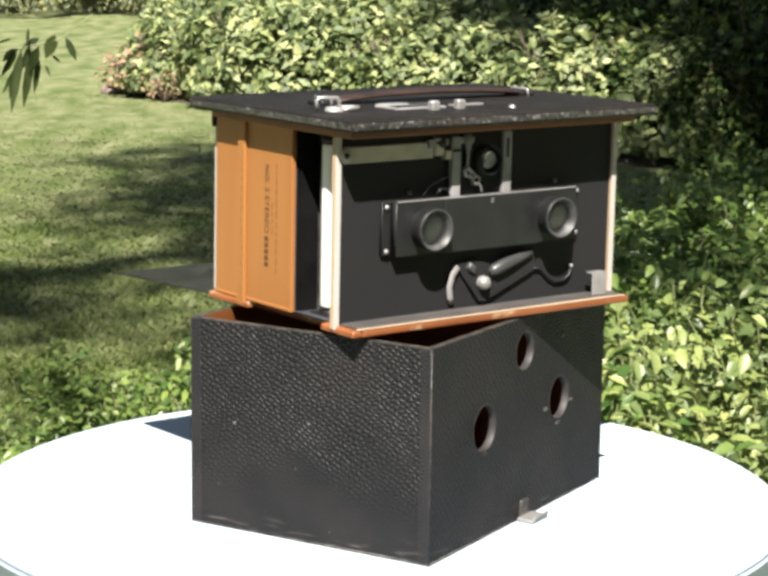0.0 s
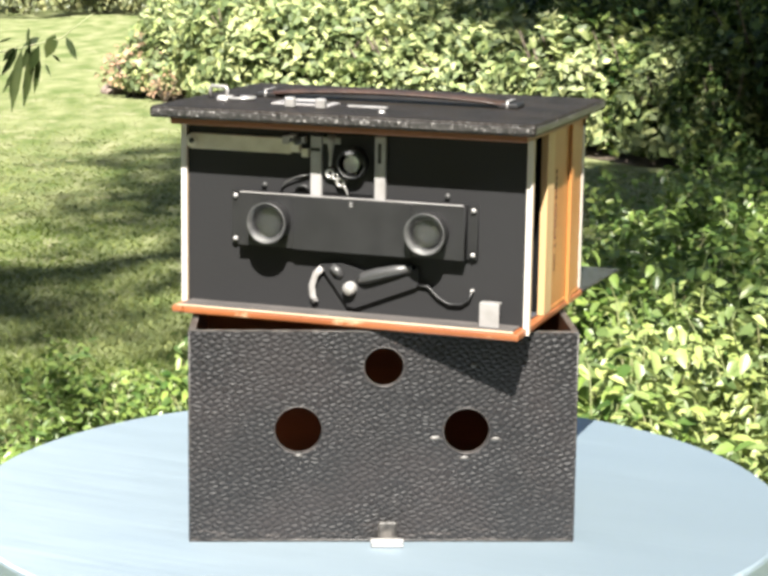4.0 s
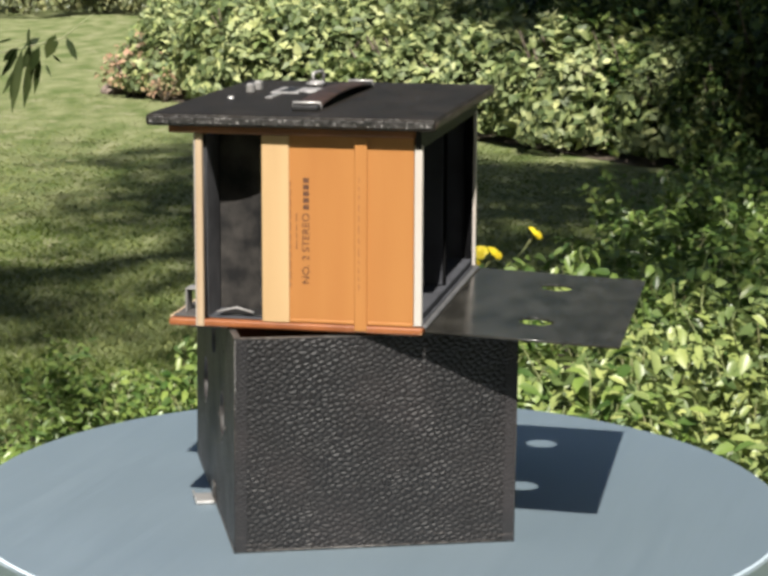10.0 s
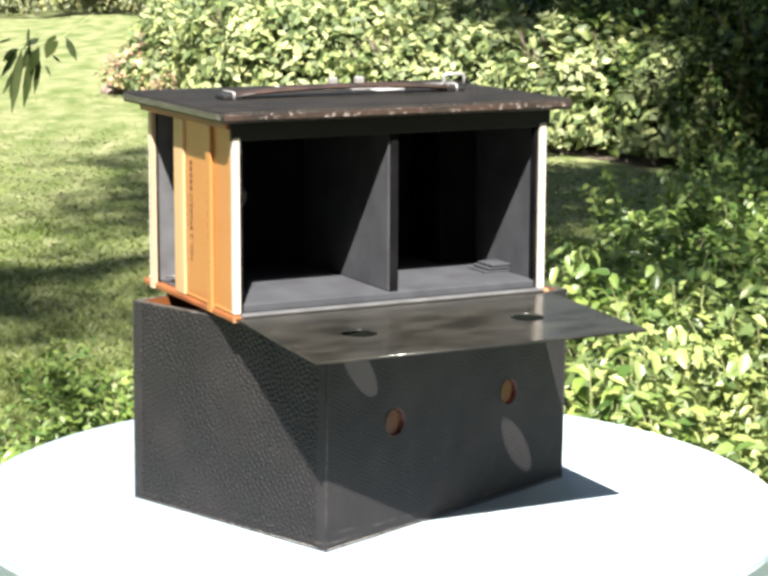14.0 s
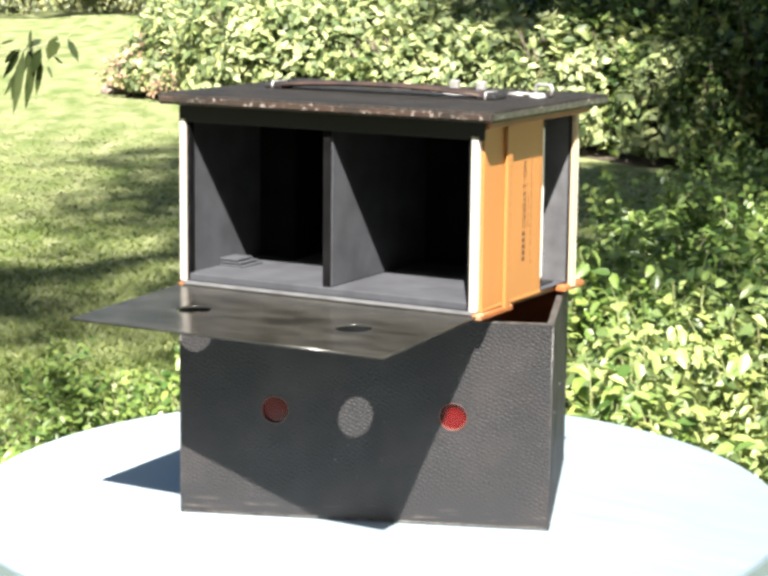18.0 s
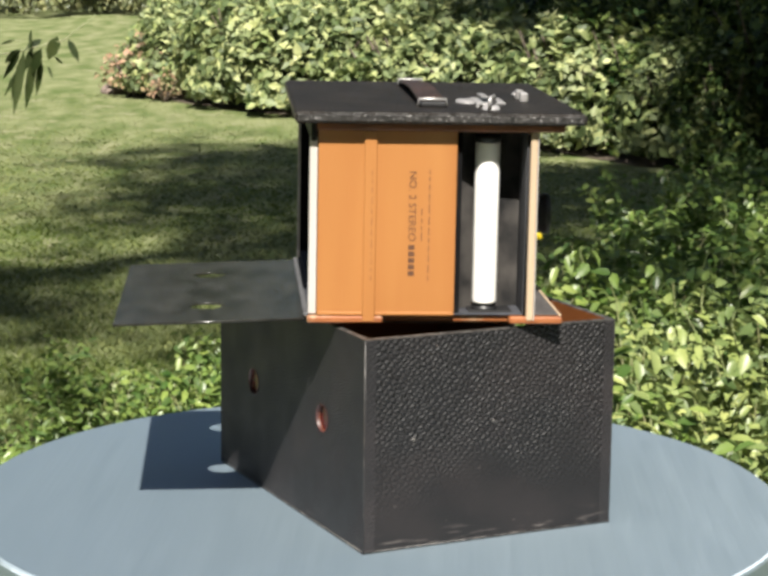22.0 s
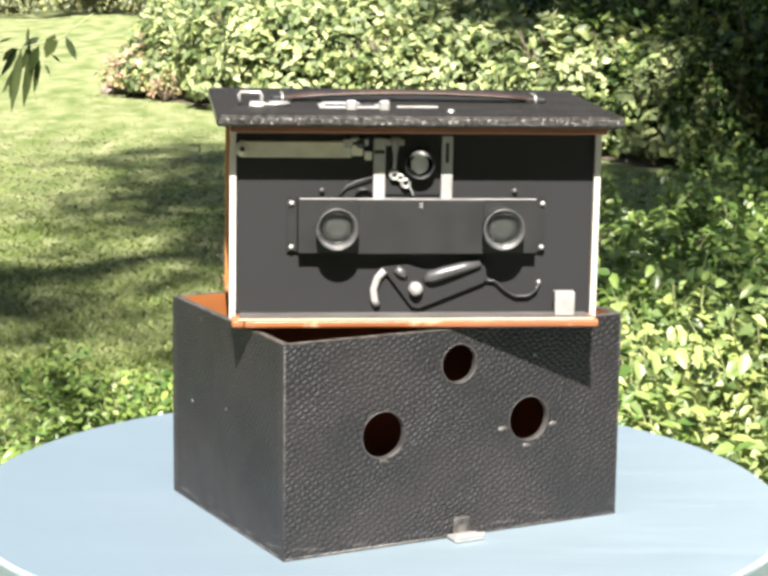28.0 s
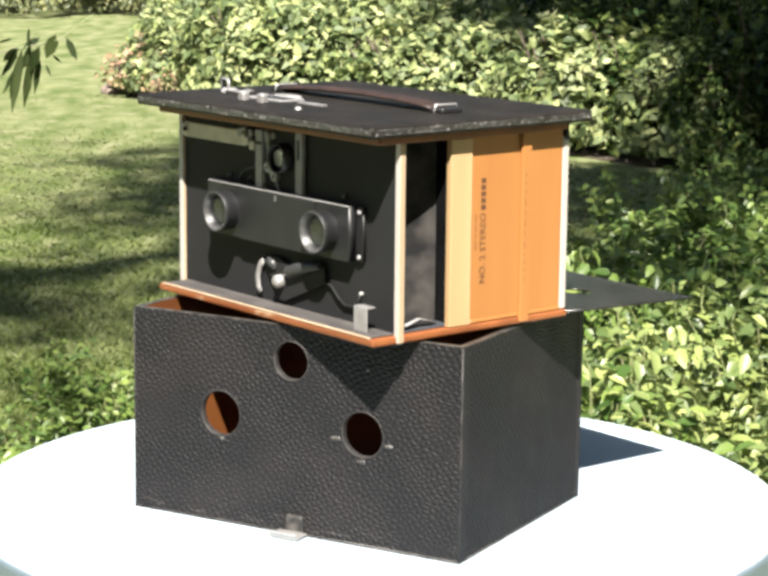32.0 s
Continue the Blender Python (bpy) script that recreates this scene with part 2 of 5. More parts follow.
GLOSS_BLACK = mat("satin_black", (0.028, 0.028, 0.029), 0.40, spec=0.6, vary=(0.042, 0.042, 0.043), scale=120, bump=0.1, bump_scale=400)
STRAP = mat("brown_leather", (0.018, 0.011, 0.009), 0.5, vary=(0.045, 0.024, 0.017), scale=90, bump=0.4, bump_scale=500)
PAPER = mat("white_paper", (0.82, 0.81, 0.78), 0.7, vary=(0.76, 0.74, 0.70), scale=60)
FAINT_INK = mat("faint_ink", (0.155, 0.062, 0.024), 0.7)
INK = mat("dark_ink", (0.085, 0.033, 0.014), 0.7)
CASE_WOOD = mat("case_inside", (0.20, 0.066, 0.013), 0.6, vary=(0.13, 0.040, 0.009), scale=12, stretch=(1, 1, 5), bump=0.2)
RED_RIM = mat("red_rim", (0.055, 0.018, 0.017), 0.5, vary=(0.05, 0.020, 0.018), scale=200)
# Pale specks are worn spots and, painted in, the edge's gloss highlights.
EDGE_WORN_GLINT = mat("worn_glinting_lid_edge", (0.007, 0.007, 0.007), 0.30, spec=0.7, vary=(0.045, 0.042, 0.042), scale=600, detail=5, wear=(0.28, 0.27, 0.265), wear_scale=700, wear_at=0.57, stretch=(0.7, 0.7, 1.0), bump=0.6, bump_scale=500)
EDGE_RED = mat("rubbed_lid_edge", (0.011, 0.009, 0.008), 0.5, vary=(0.036, 0.021, 0.016), scale=90, detail=6, wear=(0.21, 0.175, 0.160), wear_scale=320, wear_at=0.56, stretch=(0.5, 0.7, 1.0), bump=0.5, bump_scale=500)
# Darker than the base board: the lid's shadow is put into the colour.
LID_SHADED_WOOD = mat("lid_shaded_wood", (0.21, 0.070, 0.028), 0.45, vary=(0.13, 0.042, 0.018), scale=9, stretch=(0.8, 6, 6), bump=0.2, bump_scale=300)
PANEL_GREY = mat("greyed_panel", (0.095, 0.095, 0.102), 0.85, spec=0.05, vary=(0.055, 0.055, 0.060), scale=55, detail=6, bump=0.2, bump_scale=300)
DECK = mat("worn_deck", (0.050, 0.046, 0.045), 0.7, spec=0.2, vary=(0.085, 0.078, 0.075), scale=50, stretch=(1, 4, 1), bump=0.3, bump_scale=300, wear=(0.12, 0.10, 0.085), wear_scale=120, wear_at=0.68)
RIM_GREY = mat("rubbed_grey_rim", (0.030, 0.030, 0.031), 0.42, spec=0.5, vary=(0.066, 0.066, 0.065), scale=220, bump=0.4, bump_scale=500)
RIM_DARK = mat("dark_hole_edge", (0.010, 0.009, 0.009), 0.6, vary=(0.040, 0.034, 0.032), scale=160, bump=0.5)
HINGE_CLOTH = mat("grey_hinge_cloth", (0.085, 0.085, 0.088), 0.8, vary=(0.055, 0.055, 0.058), scale=90, bump=0.3)
FLAT_BLACK = mat("flat_black", (0.005, 0.005, 0.0054), 0.95, spec=0.0, vary=(0.009, 0.009, 0.0095), scale=60)
RUBY = glass_mat("ruby_glass", (0.11, 0.006, 0.006), 0.22)
RUBY.node_tree.nodes["Principled BSDF"].inputs["Transmission Weight"].default_value = 0.45
FINDER_GLASS = glass_mat("finder_glass", (0.95, 0.96, 0.96), 0.12)
# Nearly matt: the mirror's sky reflection is put into the pale, spotted colour.
SILVER = mat("sky_toned_mirror", (0.66, 0.66, 0.66), 0.45, metal=0.1, vary=(0.55, 0.56, 0.56), scale=420, wear=(0.12, 0.12, 0.12), wear_scale=330, wear_at=0.62)
LENS = glass_mat("lens_glass", (0.80, 0.82, 0.82), 0.10)
LEAF_HEDGE = mat("hedge_leaf", (0.142, 0.190, 0.066), 0.5, spec=0.3, vary=(0.280, 0.318, 0.156), scale=6, island=0.65, trans=0.28)
LEAF_PINK = mat("salmon_leaf", (0.32, 0.20, 0.13), 0.5, vary=(0.34, 0.28, 0.15), scale=6, island=0.4, trans=0.28)
# Tree shade and sun flecks put into the colour: dark base, strong per-leaf brightness.
LEAF_SHADED = mat("shade_flecked_leaf", (0.022, 0.048, 0.010), 0.5, spec=0.2, vary=(0.108, 0.152, 0.042), scale=5, island=0.85, trans=0.25)
LEAF_BRIGHT = mat("plant_leaf", (0.080, 0.152, 0.027), 0.38, vary=(0.185, 0.248, 0.070), scale=7, island=0.5, trans=0.35)
LEAF_LIME = mat("lime_leaf", (0.145, 0.202, 0.058), 0.40, vary=(0.245, 0.296, 0.112), scale=9, island=0.6, trans=0.35)
LEAF_FAR = mat("far_leaf", (0.088, 0.106, 0.042), 0.5, vary=(0.165, 0.175, 0.082), scale=5, island=0.6, trans=0.25)
LEAF_TREE = mat("tree_leaf", (0.035, 0.062, 0.020), 0.45, vary=(0.055, 0.085, 0.030), scale=5, island=0.35, trans=0.30)
TWIG_BARK = mat("twig_bark", (0.20, 0.23, 0.11), 0.6, vary=(0.26, 0.25, 0.15), scale=60)
LEAF_CROWN = mat("crown_leaf", (0.080, 0.125, 0.026), 0.45, vary=(0.115, 0.165, 0.036), scale=5, island=0.35, trans=0.55)
LEAF_TWIG = mat("twig_leaf", (0.024, 0.040, 0.012), 0.6, spec=0.15, vary=(0.044, 0.058, 0.018), scale=30, island=0.4, trans=0.3)
BARK = mat("bark", (0.10, 0.075, 0.055), 0.85, vary=(0.055, 0.042, 0.032), scale=14, bump=0.8, bump_scale=30, stretch=(1, 1, 0.3))
STEM = mat("plant_stem", (0.10, 0.14, 0.04), 0.6, vary=(0.13, 0.12, 0.05), scale=20)
GRASS = mat("grass_blades", (0.122, 0.164, 0.036), 0.6, vary=(0.190, 0.210, 0.088), scale=1.3, island=0.30, trans=0.45)
LAWN = mat("lawn", (0.066, 0.096, 0.018), 0.9, vary=(0.184, 0.196, 0.090), scale=6.5, bump=0.35, bump_scale=50, detail=8,
           stretch=(1.15, 0.38, 1), wear=(0.196, 0.196, 0.104), wear_scale=4.5, wear_at=0.56)
SOIL = mat("soil", (0.045, 0.034, 0.024), 0.95, vary=(0.085, 0.064, 0.043), scale=9, bump=1.0, bump_scale=40, detail=8)
PETAL = mat("yellow_petal", (0.85, 0.74, 0.05), 0.5, vary=(0.80, 0.62, 0.03), scale=40, trans=0.3)
STONE = mat("stone", (0.24, 0.18, 0.155), 0.85, vary=(0.14, 0.11, 0.095), scale=10, bump=0.6, bump_scale=40)
TABLE = table_paint()
TABLE_LEG = mat("table_leg_paint", (0.15, 0.20, 0.24), 0.5, vary=(0.12, 0.17, 0.21), scale=15, bump=0.1)


# ---- mesh helpers ----
def finish(name, mesh, material, parent=None, label=""):
    if material and not mesh.materials:
        mesh.materials.append(material)
    ob = new(name, mesh)
    ob.parent = parent
    if label:
        tagged(ob, label)
    return ob


def part(name, bm, material, parent, label=""):
    bmesh.ops.recalc_face_normals(bm, faces=bm.faces)
    me = bpy.data.meshes.new(name)
    bm.to_mesh(me)
    bm.free()
    return finish(name, me, material, parent, label)


def box(x0, x1, y0, y1, z0, z1, bevel=0.0004, bm=None, seg=1):
    bm = bm or bmesh.new()
    m = Matrix.Translation(((x0 + x1) / 2, (y0 + y1) / 2, (z0 + z1) / 2)) @ Matrix.Diagonal((x1 - x0, y1 - y0, z1 - z0, 1))
    vs = bmesh.ops.create_cube(bm, size=1, matrix=m)["verts"]
    if bevel:
        es = list({e for v in vs for e in v.link_edges})
        bmesh.ops.bevel(bm, geom=es, offset=bevel, segments=seg, affect="EDGES", profile=0.5)
    return bm


def lathe(profile, m=Matrix(), n=32, bm=None):
    """A surface of turning about local z from (radius, height) pairs."""
    bm = bm or bmesh.new()
    rings = []
    for r, h in profile:
        if r < 1e-6:
            rings.append([bm.verts.new(m @ Vector((0, 0, h)))] * n)
        else:
            rings.append([bm.verts.new(m @ Vector((r * math.cos(2 * math.pi * i / n), r * math.sin(2 * math.pi * i / n), h))) for i in range(n)])
    for a, b in zip(rings, rings[1:]):
        for i in range(n):
            vs = []
            for v in (a[i], a[(i + 1) % n], b[(i + 1) % n], b[i]):
                if v not in vs:
                    vs.append(v)
            if len(vs) > 2:
                f = bm.faces.new(vs)
                f.smooth = True
    return bm


def tube(points, radius, n=8, bm=None, flat=1.0, up=Vector((0, 0, 1)), taper=None):
    """A tube along points; flat squeezes it along the second axis."""
    bm = bm or bmesh.new()
    pts = [Vector(p) for p in points]
    rings = []
    for i, p in enumerate(pts):
        d = (pts[min(i + 1, len(pts) - 1)] - pts[max(i - 1, 0)]).normalized()
        a = d.cross(up)
        a = a.normalized() if a.length > 1e-4 else d.cross(Vector((1, 0, 0))).normalized()
        b = a.cross(d).normalized()
        r = radius * (taper[i] if taper else 1.0)
        rings.append([bm.verts.new(p + a * r * math.cos(2 * math.pi * k / n) + b * r * flat * math.sin(2 * math.pi * k / n)) for k in range(n)])
    for a, b in zip(rings, rings[1:]):
        for k in range(n):
            f = bm.faces.new((a[k], a[(k + 1) % n], b[(k + 1) % n], b[k]))
            f.smooth = True
    bm.faces.new(rings[0][::-1])
    bm.faces.new(rings[-1])
    return bm


def plate(outline, holes, thick, m, name, material, parent, label=""):
    """A flat plate in local x-y with round holes (x, y, radius), given thickness, moved by m."""
    cu = bpy.data.curves.new(name, "CURVE")
    cu.dimensions, cu.fill_mode, cu.extrude = "2D", "BOTH", thick / 2
    for loop in [outline] + [[(x + r * math.cos(2 * math.pi * i / 36), y + r * math.sin(2 * math.pi * i / 36)) for i in range(36)] for x, y, r in holes]:
        s = cu.splines.new("POLY")
        s.points.add(len(loop) - 1)
        for q, (x, y) in zip(s.points, loop):
            q.co = (x, y, 0, 1)
        s.use_cyclic_u = True
    tmp = bpy.data.objects.new(name, cu)
    me = bpy.data.meshes.new_from_object(tmp)
    bpy.data.objects.remove(tmp)
    me.transform(m)
    bm = bmesh.new()
    bm.from_mesh(me)
    bmesh.ops.remove_doubles(bm, verts=bm.verts, dist=1e-6)
    bm.to_mesh(me)
    bm.free()
    return finish(name, me, material, parent, label)


def lettering(text, size, m, name, material, parent, label=""):
    cu = bpy.data.curves.new(name, "FONT")
    cu.body, cu.size, cu.extrude, cu.align_x, cu.align_y = text, size, 0.00006, "LEFT", "CENTER"
    tmp = bpy.data.objects.new(name, cu)
    me = bpy.data.meshes.new_from_object(tmp)
    bpy.data.objects.remove(tmp)
    me.transform(m)
    return finish(name, me, material, parent, label)


def thing(name, label, category, group="", m=Matrix()):
    ob = new(name)
    ob.empty_display_size = 0.05
    ob.matrix_basis = m
    return tagged(ob, label, category, group)


def leaves(name, centres, out, size, material, parent=None, width=0.42, fold=0.12, droop=0.0, label="", tips=None, plain=False):
    """Many folded leaves in one mesh, each a few triangles."""
    n = len(centres)
    out = out / np.linalg.norm(out, axis=1)[:, None]
    side = np.cross(out, np.random.normal(size=(n, 3)))
    side /= np.linalg.norm(side, axis=1)[:, None] + 1e-9
    if tips is not None:
        side = np.cross(out, tips)
        side /= np.linalg.norm(side, axis=1)[:, None] + 1e-9
    tip = np.cross(side, out)
    tip[:, 2] -= droop
    tip /= np.linalg.norm(tip, axis=1)[:, None] + 1e-9
    s = size[:, None]
    w = np.reshape(width, (-1, 1)) * (0.8 + 0.4 * np.random.rand(n))[:, None]
    if plain:
        v = np.empty((n, 5, 3))
        v[:, 0] = centres - tip * s * 0.5
        v[:, 1] = centres + side * s * w * 0.5 - tip * s * 0.05 + out * s * fold
        v[:, 2] = centres - side * s * w * 0.5 - tip * s * 0.05 + out * s * fold
        v[:, 3] = centres + tip * s * 0.5 - out * s * fold * 0.6
        v[:, 4] = centres
        tri = np.array([(0, 1, 4), (0, 4, 2), (1, 3, 4), (4, 3, 2)])
    else:
        v = np.empty((n, 8, 3))
        v[:, 0] = centres - tip * s * 0.5
        v[:, 5] = centres + tip * s * 0.5 - out * s * fold * 0.8
        v[:, 6] = centres - tip * s * 0.2
        v[:, 7] = centres + tip * s * 0.18 - out * s * fold * 0.2
        for k, sign in ((1, 1), (3, -1)):
            v[:, k] = centres + sign * side * s * w * 0.46 - tip * s * 0.22 + out * s * fold * 0.9
            v[:, k + 1] = centres + sign * side * s * w * 0.44 + tip * s * 0.14 + out * s * fold * 0.7
        tri = np.array([(0, 1, 6), (0, 6, 3), (1, 2, 7), (1, 7, 6), (6, 7, 4), (6, 4, 3), (2, 5, 7), (7, 5, 4)])
    f = (tri[None] + v.shape[1] * np.arange(n)[:, None, None]).reshape(-1, 3)
    return bulk(name, v.reshape(-1, 3), f, material, parent, label)


def bulk(name, verts, tris, material, parent=None, label=""):
    me = bpy.data.meshes.new(name)
    me.vertices.add(len(verts))
    me.vertices.foreach_set("co", np.asarray(verts, dtype=np.float32).ravel())
    me.loops.add(len(tris) * 3)
    me.loops.foreach_set("vertex_index", np.asarray(tris, dtype=np.int32).ravel())
    me.polygons.add(len(tris))
    me.polygons.foreach_set("loop_start", np.arange(0, 3 * len(tris), 3, dtype=np.int32))
    me.update(calc_edges=True)
    return finish(name, me, material, parent, label)


# ---- ground ----
def ground():
    bm = bmesh.new()
    bmesh.ops.create_grid(bm, x_segments=4, y_segments=4, size=150)
    tagged(part("ground", bm, LAWN, None), "sunlit mown lawn with dappled tree shade", kind="structure")


def soil_patch(name, outline, z=0.006):
    bm = bmesh.new()
    top = [bm.verts.new((x, y, z)) for x, y in outline]
    low = [bm.verts.new((x * 1.0, y, -0.02)) for x, y in outline]
    bm.faces.new(top)
    for i in range(len(top)):
        j = (i + 1) % len(top)
        bm.faces.new((low[i], low[j], top[j], top[i]))
    tagged(part(name, bm, SOIL, None), "brown soil of a planted garden bed", kind="structure")


ground()
BED_BACK = [(-1.50, 10.75), (-0.98, 9.95), (0.0, 9.0), (0.60, 8.2), (1.06, 7.5), (1.5, 7.42), (6.0, 7.4), (9.0, 18.0), (-0.8, 17.5), (-1.15, 13.0)]
BED_EDGE = [(-1.1, 2.2), (-0.80, 2.72), (-0.66, 2.96), (-0.50, 3.02), (-0.37, 3.06), (0.0, 3.14), (0.21, 3.25), (0.35, 3.65), (0.52, 4.3), (0.69, 4.75), (1.2, 5.8), (3.0, 6.5)]
BED_NEAR = BED_EDGE[1:-1] + [(1.9, 6.15), (2.2, 5.6), (1.95, 4.7), (1.6, 3.6), (1.25, 2.6), (1.0, 1.95), (0.55, 1.5), (0.0, 1.4), (-0.35, 1.5), (-0.55, 1.8)]
soil_patch("back_bed", BED_BACK)
soil_patch("near_bed", BED_NEAR)


def grass():
    """Blades over the part of the lawn that is in view."""
    n = 130000
    y = 2.6 + 8.0 * np.random.rand(n) ** 1.7
    x = (np.random.rand(n) * 2 - 1) * (0.22 * (y + 1) + 0.1)
    keep = ((x < -1.1) | (y > np.interp(x, *zip(*BED_EDGE)))) & ~((y > np.interp(x, (-1.60, -0.98, 0.0, 0.60, 1.06), (10.9, 9.9, 9.0, 8.2, 7.3))) & (x > -1.6))
    x, y = x[keep], y[keep]
    n = len(x)
    h = (0.006 + 0.020 * np.random.rand(n)) * np.clip(1.25 - y / 8.0, 0.12, 1.0)
    a = np.random.rand(n) * 2 * np.pi
    w = 0.0022 + 0.0008 * y
    lean = np.random.normal(size=(n, 2)) * 0.016
    v = np.zeros((n, 3, 3))
    v[:, 0] = np.stack([x - w * np.cos(a), y - w * np.sin(a), np.full(n, -0.002)], 1)
    v[:, 1] = np.stack([x + w * np.cos(a), y + w * np.sin(a), np.full(n, -0.002)], 1)
    v[:, 2] = np.stack([x + lean[:, 0], y + lean[:, 1], h], 1)
    tagged(bulk("grass", v.reshape(-1, 3), np.arange(3 * n).reshape(-1, 3), GRASS), "short lawn grass, yellowish green in the sun", "grass", kind="stuff")


grass()


# ---- plants ----
def shrub(radius, height, count, leaf, lumps=14, depth=0.34, seed=1):
    """One shrub at the origin: short woody stems and a lumpy crown of leaves."""
    rng = np.random.RandomState(seed)
    d = rng.normal(size=(count, 3))
    d[:, 2] = np.abs(d[:, 2]) - 0.15 * rng.rand(count)
    d /= np.linalg.norm(d, axis=1)[:, None]
    c = rng.normal(size=(lumps, 3))
    c[:, 2] = np.abs(c[:, 2])
    c /= np.linalg.norm(c, axis=1)[:, None]
    bulge = 1.04 - depth + depth * np.max(np.clip(d @ c.T, 0, 1) ** 9, axis=1)
    r = bulge * (0.62 + 0.40 * rng.rand(count) ** 0.45)
    p = d * r[:, None] * np.array([radius, radius, height])
    p[:, 2] = np.maximum(p[:, 2] + 0.02, 0.05 + 0.07 * rng.rand(count))
    o = d * 0.7 + rng.normal(size=(count, 3)) * 0.55 + np.array([0, -0.15, 0.35])
    return p, o, leaf * (0.6 + 0.7 * rng.rand(count))


def stems(radius, height, n, seed, thick=0.012):
    rng = random.Random(seed)
    bm = bmesh.new()
    for _ in range(n):
        a, k = rng.uniform(0, 6.283), rng.uniform(0.3, 0.75)
        e = Vector((math.cos(a) * radius * k, math.sin(a) * radius * k, height * rng.uniform(0.55, 0.85)))
        s = Vector((e.x * 0.12, e.y * 0.12, -0.01))
        mid = (s + e) / 2 + Vector((rng.uniform(-.05, .05), rng.uniform(-.05, .05), 0.05 * height))
        tube([s, mid, e], thick, 5, bm, taper=[1.0, 0.7, 0.3])
    return bm


def shrubs(kind, label, group, variants, places, radius, height, count, leaf, material, plain=False):
    made = []
    for i in range(variants):
        ob = thing(kind, label, "shrub", group)
        np.random.seed(40 + i)
        p, o, s = shrub(radius, height, count, leaf, 16, 0.5 if height > 1 else 0.46, seed=11 * i + len(kind))
        leaves("foliage", p, o, s, material, ob, width=0.56, plain=plain)
        part("woody_base", stems(radius, height, 9, i), BARK, ob)
        made.append(ob)
    for i, (x, y, turn, size) in enumerate(places):
        m = pose(x, y, 0.0, 0, 0, turn)
        if i < variants:
            made[i].matrix_basis = m @ Matrix.Diagonal((size, size, size, 1))
        else:
            src = made[i % variants]
            keep = src.scale.copy()
            src.scale = (size, size, size)
            copy_thing(src, m)
            src.scale = keep


rng = random.Random(5)
low = []
for row, (back, x0, n) in enumerate([(0.36, -1.12, 7), (0.95, -1.20, 8), (1.8, -1.22, 8), (2.8, -1.28, 8), (3.9, -1.36, 9)]):
    for i in range(n):
        x = x0 + (0.40 + 0.04 * row) * i + (rng.uniform(-.08, .08) if i else 0.0)
        edge = float(np.interp(x, (-1.60, -0.98, 0.0, 0.60, 1.06, 1.6), (10.9, 9.9, 9.0, 8.2, 7.3, 7.2)))
        low.append((x, max(edge, 7.45) + back + rng.uniform(-.1, .1), rng.uniform(0, 360), (0.80 if i == 0 else rng.uniform(0.9, 1.1)) * (1.0 + 0.05 * row)))
shrubs("hedge_shrub", "low rounded hedge shrub with pale green sunlit leaves", "shrubs of the low hedge", 4, low, 0.46, 0.56, 3000, 0.064, LEAF_HEDGE, True)
shrubs("pink_shrub", "low shrub with salmon-pink young leaves beside the lawn", "shrubs of the low hedge", 1, [(-1.36, 10.40, 0, 1.15), (-1.16, 10.14, 60, 0.6)], 0.18, 0.29, 210, 0.036, LEAF_PINK, True)
shrubs("dark_shrub", "tall green shrub, tree shade and sun flecks deepened in the leaf colour", "tall shrubs in the shade", 3,
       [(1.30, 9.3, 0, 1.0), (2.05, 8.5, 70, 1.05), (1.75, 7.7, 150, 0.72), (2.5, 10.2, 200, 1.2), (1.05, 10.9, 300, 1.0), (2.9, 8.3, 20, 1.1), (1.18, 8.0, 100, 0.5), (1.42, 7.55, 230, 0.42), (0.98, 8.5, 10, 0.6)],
       0.78, 1.25, 3600, 0.082, LEAF_SHADED, True)
shrubs("far_shrub", "dense green shrub at the far edge of the lawn", "shrubs at the lawn's far edge", 2,
       [(-5.6 + 1.05 * i, 19.4 + 0.5 * (i % 2), 67 * i, 1.0 + 0.15 * (i % 3)) for i in range(12)], 0.95, 1.5, 6000, 0.055, LEAF_FAR)


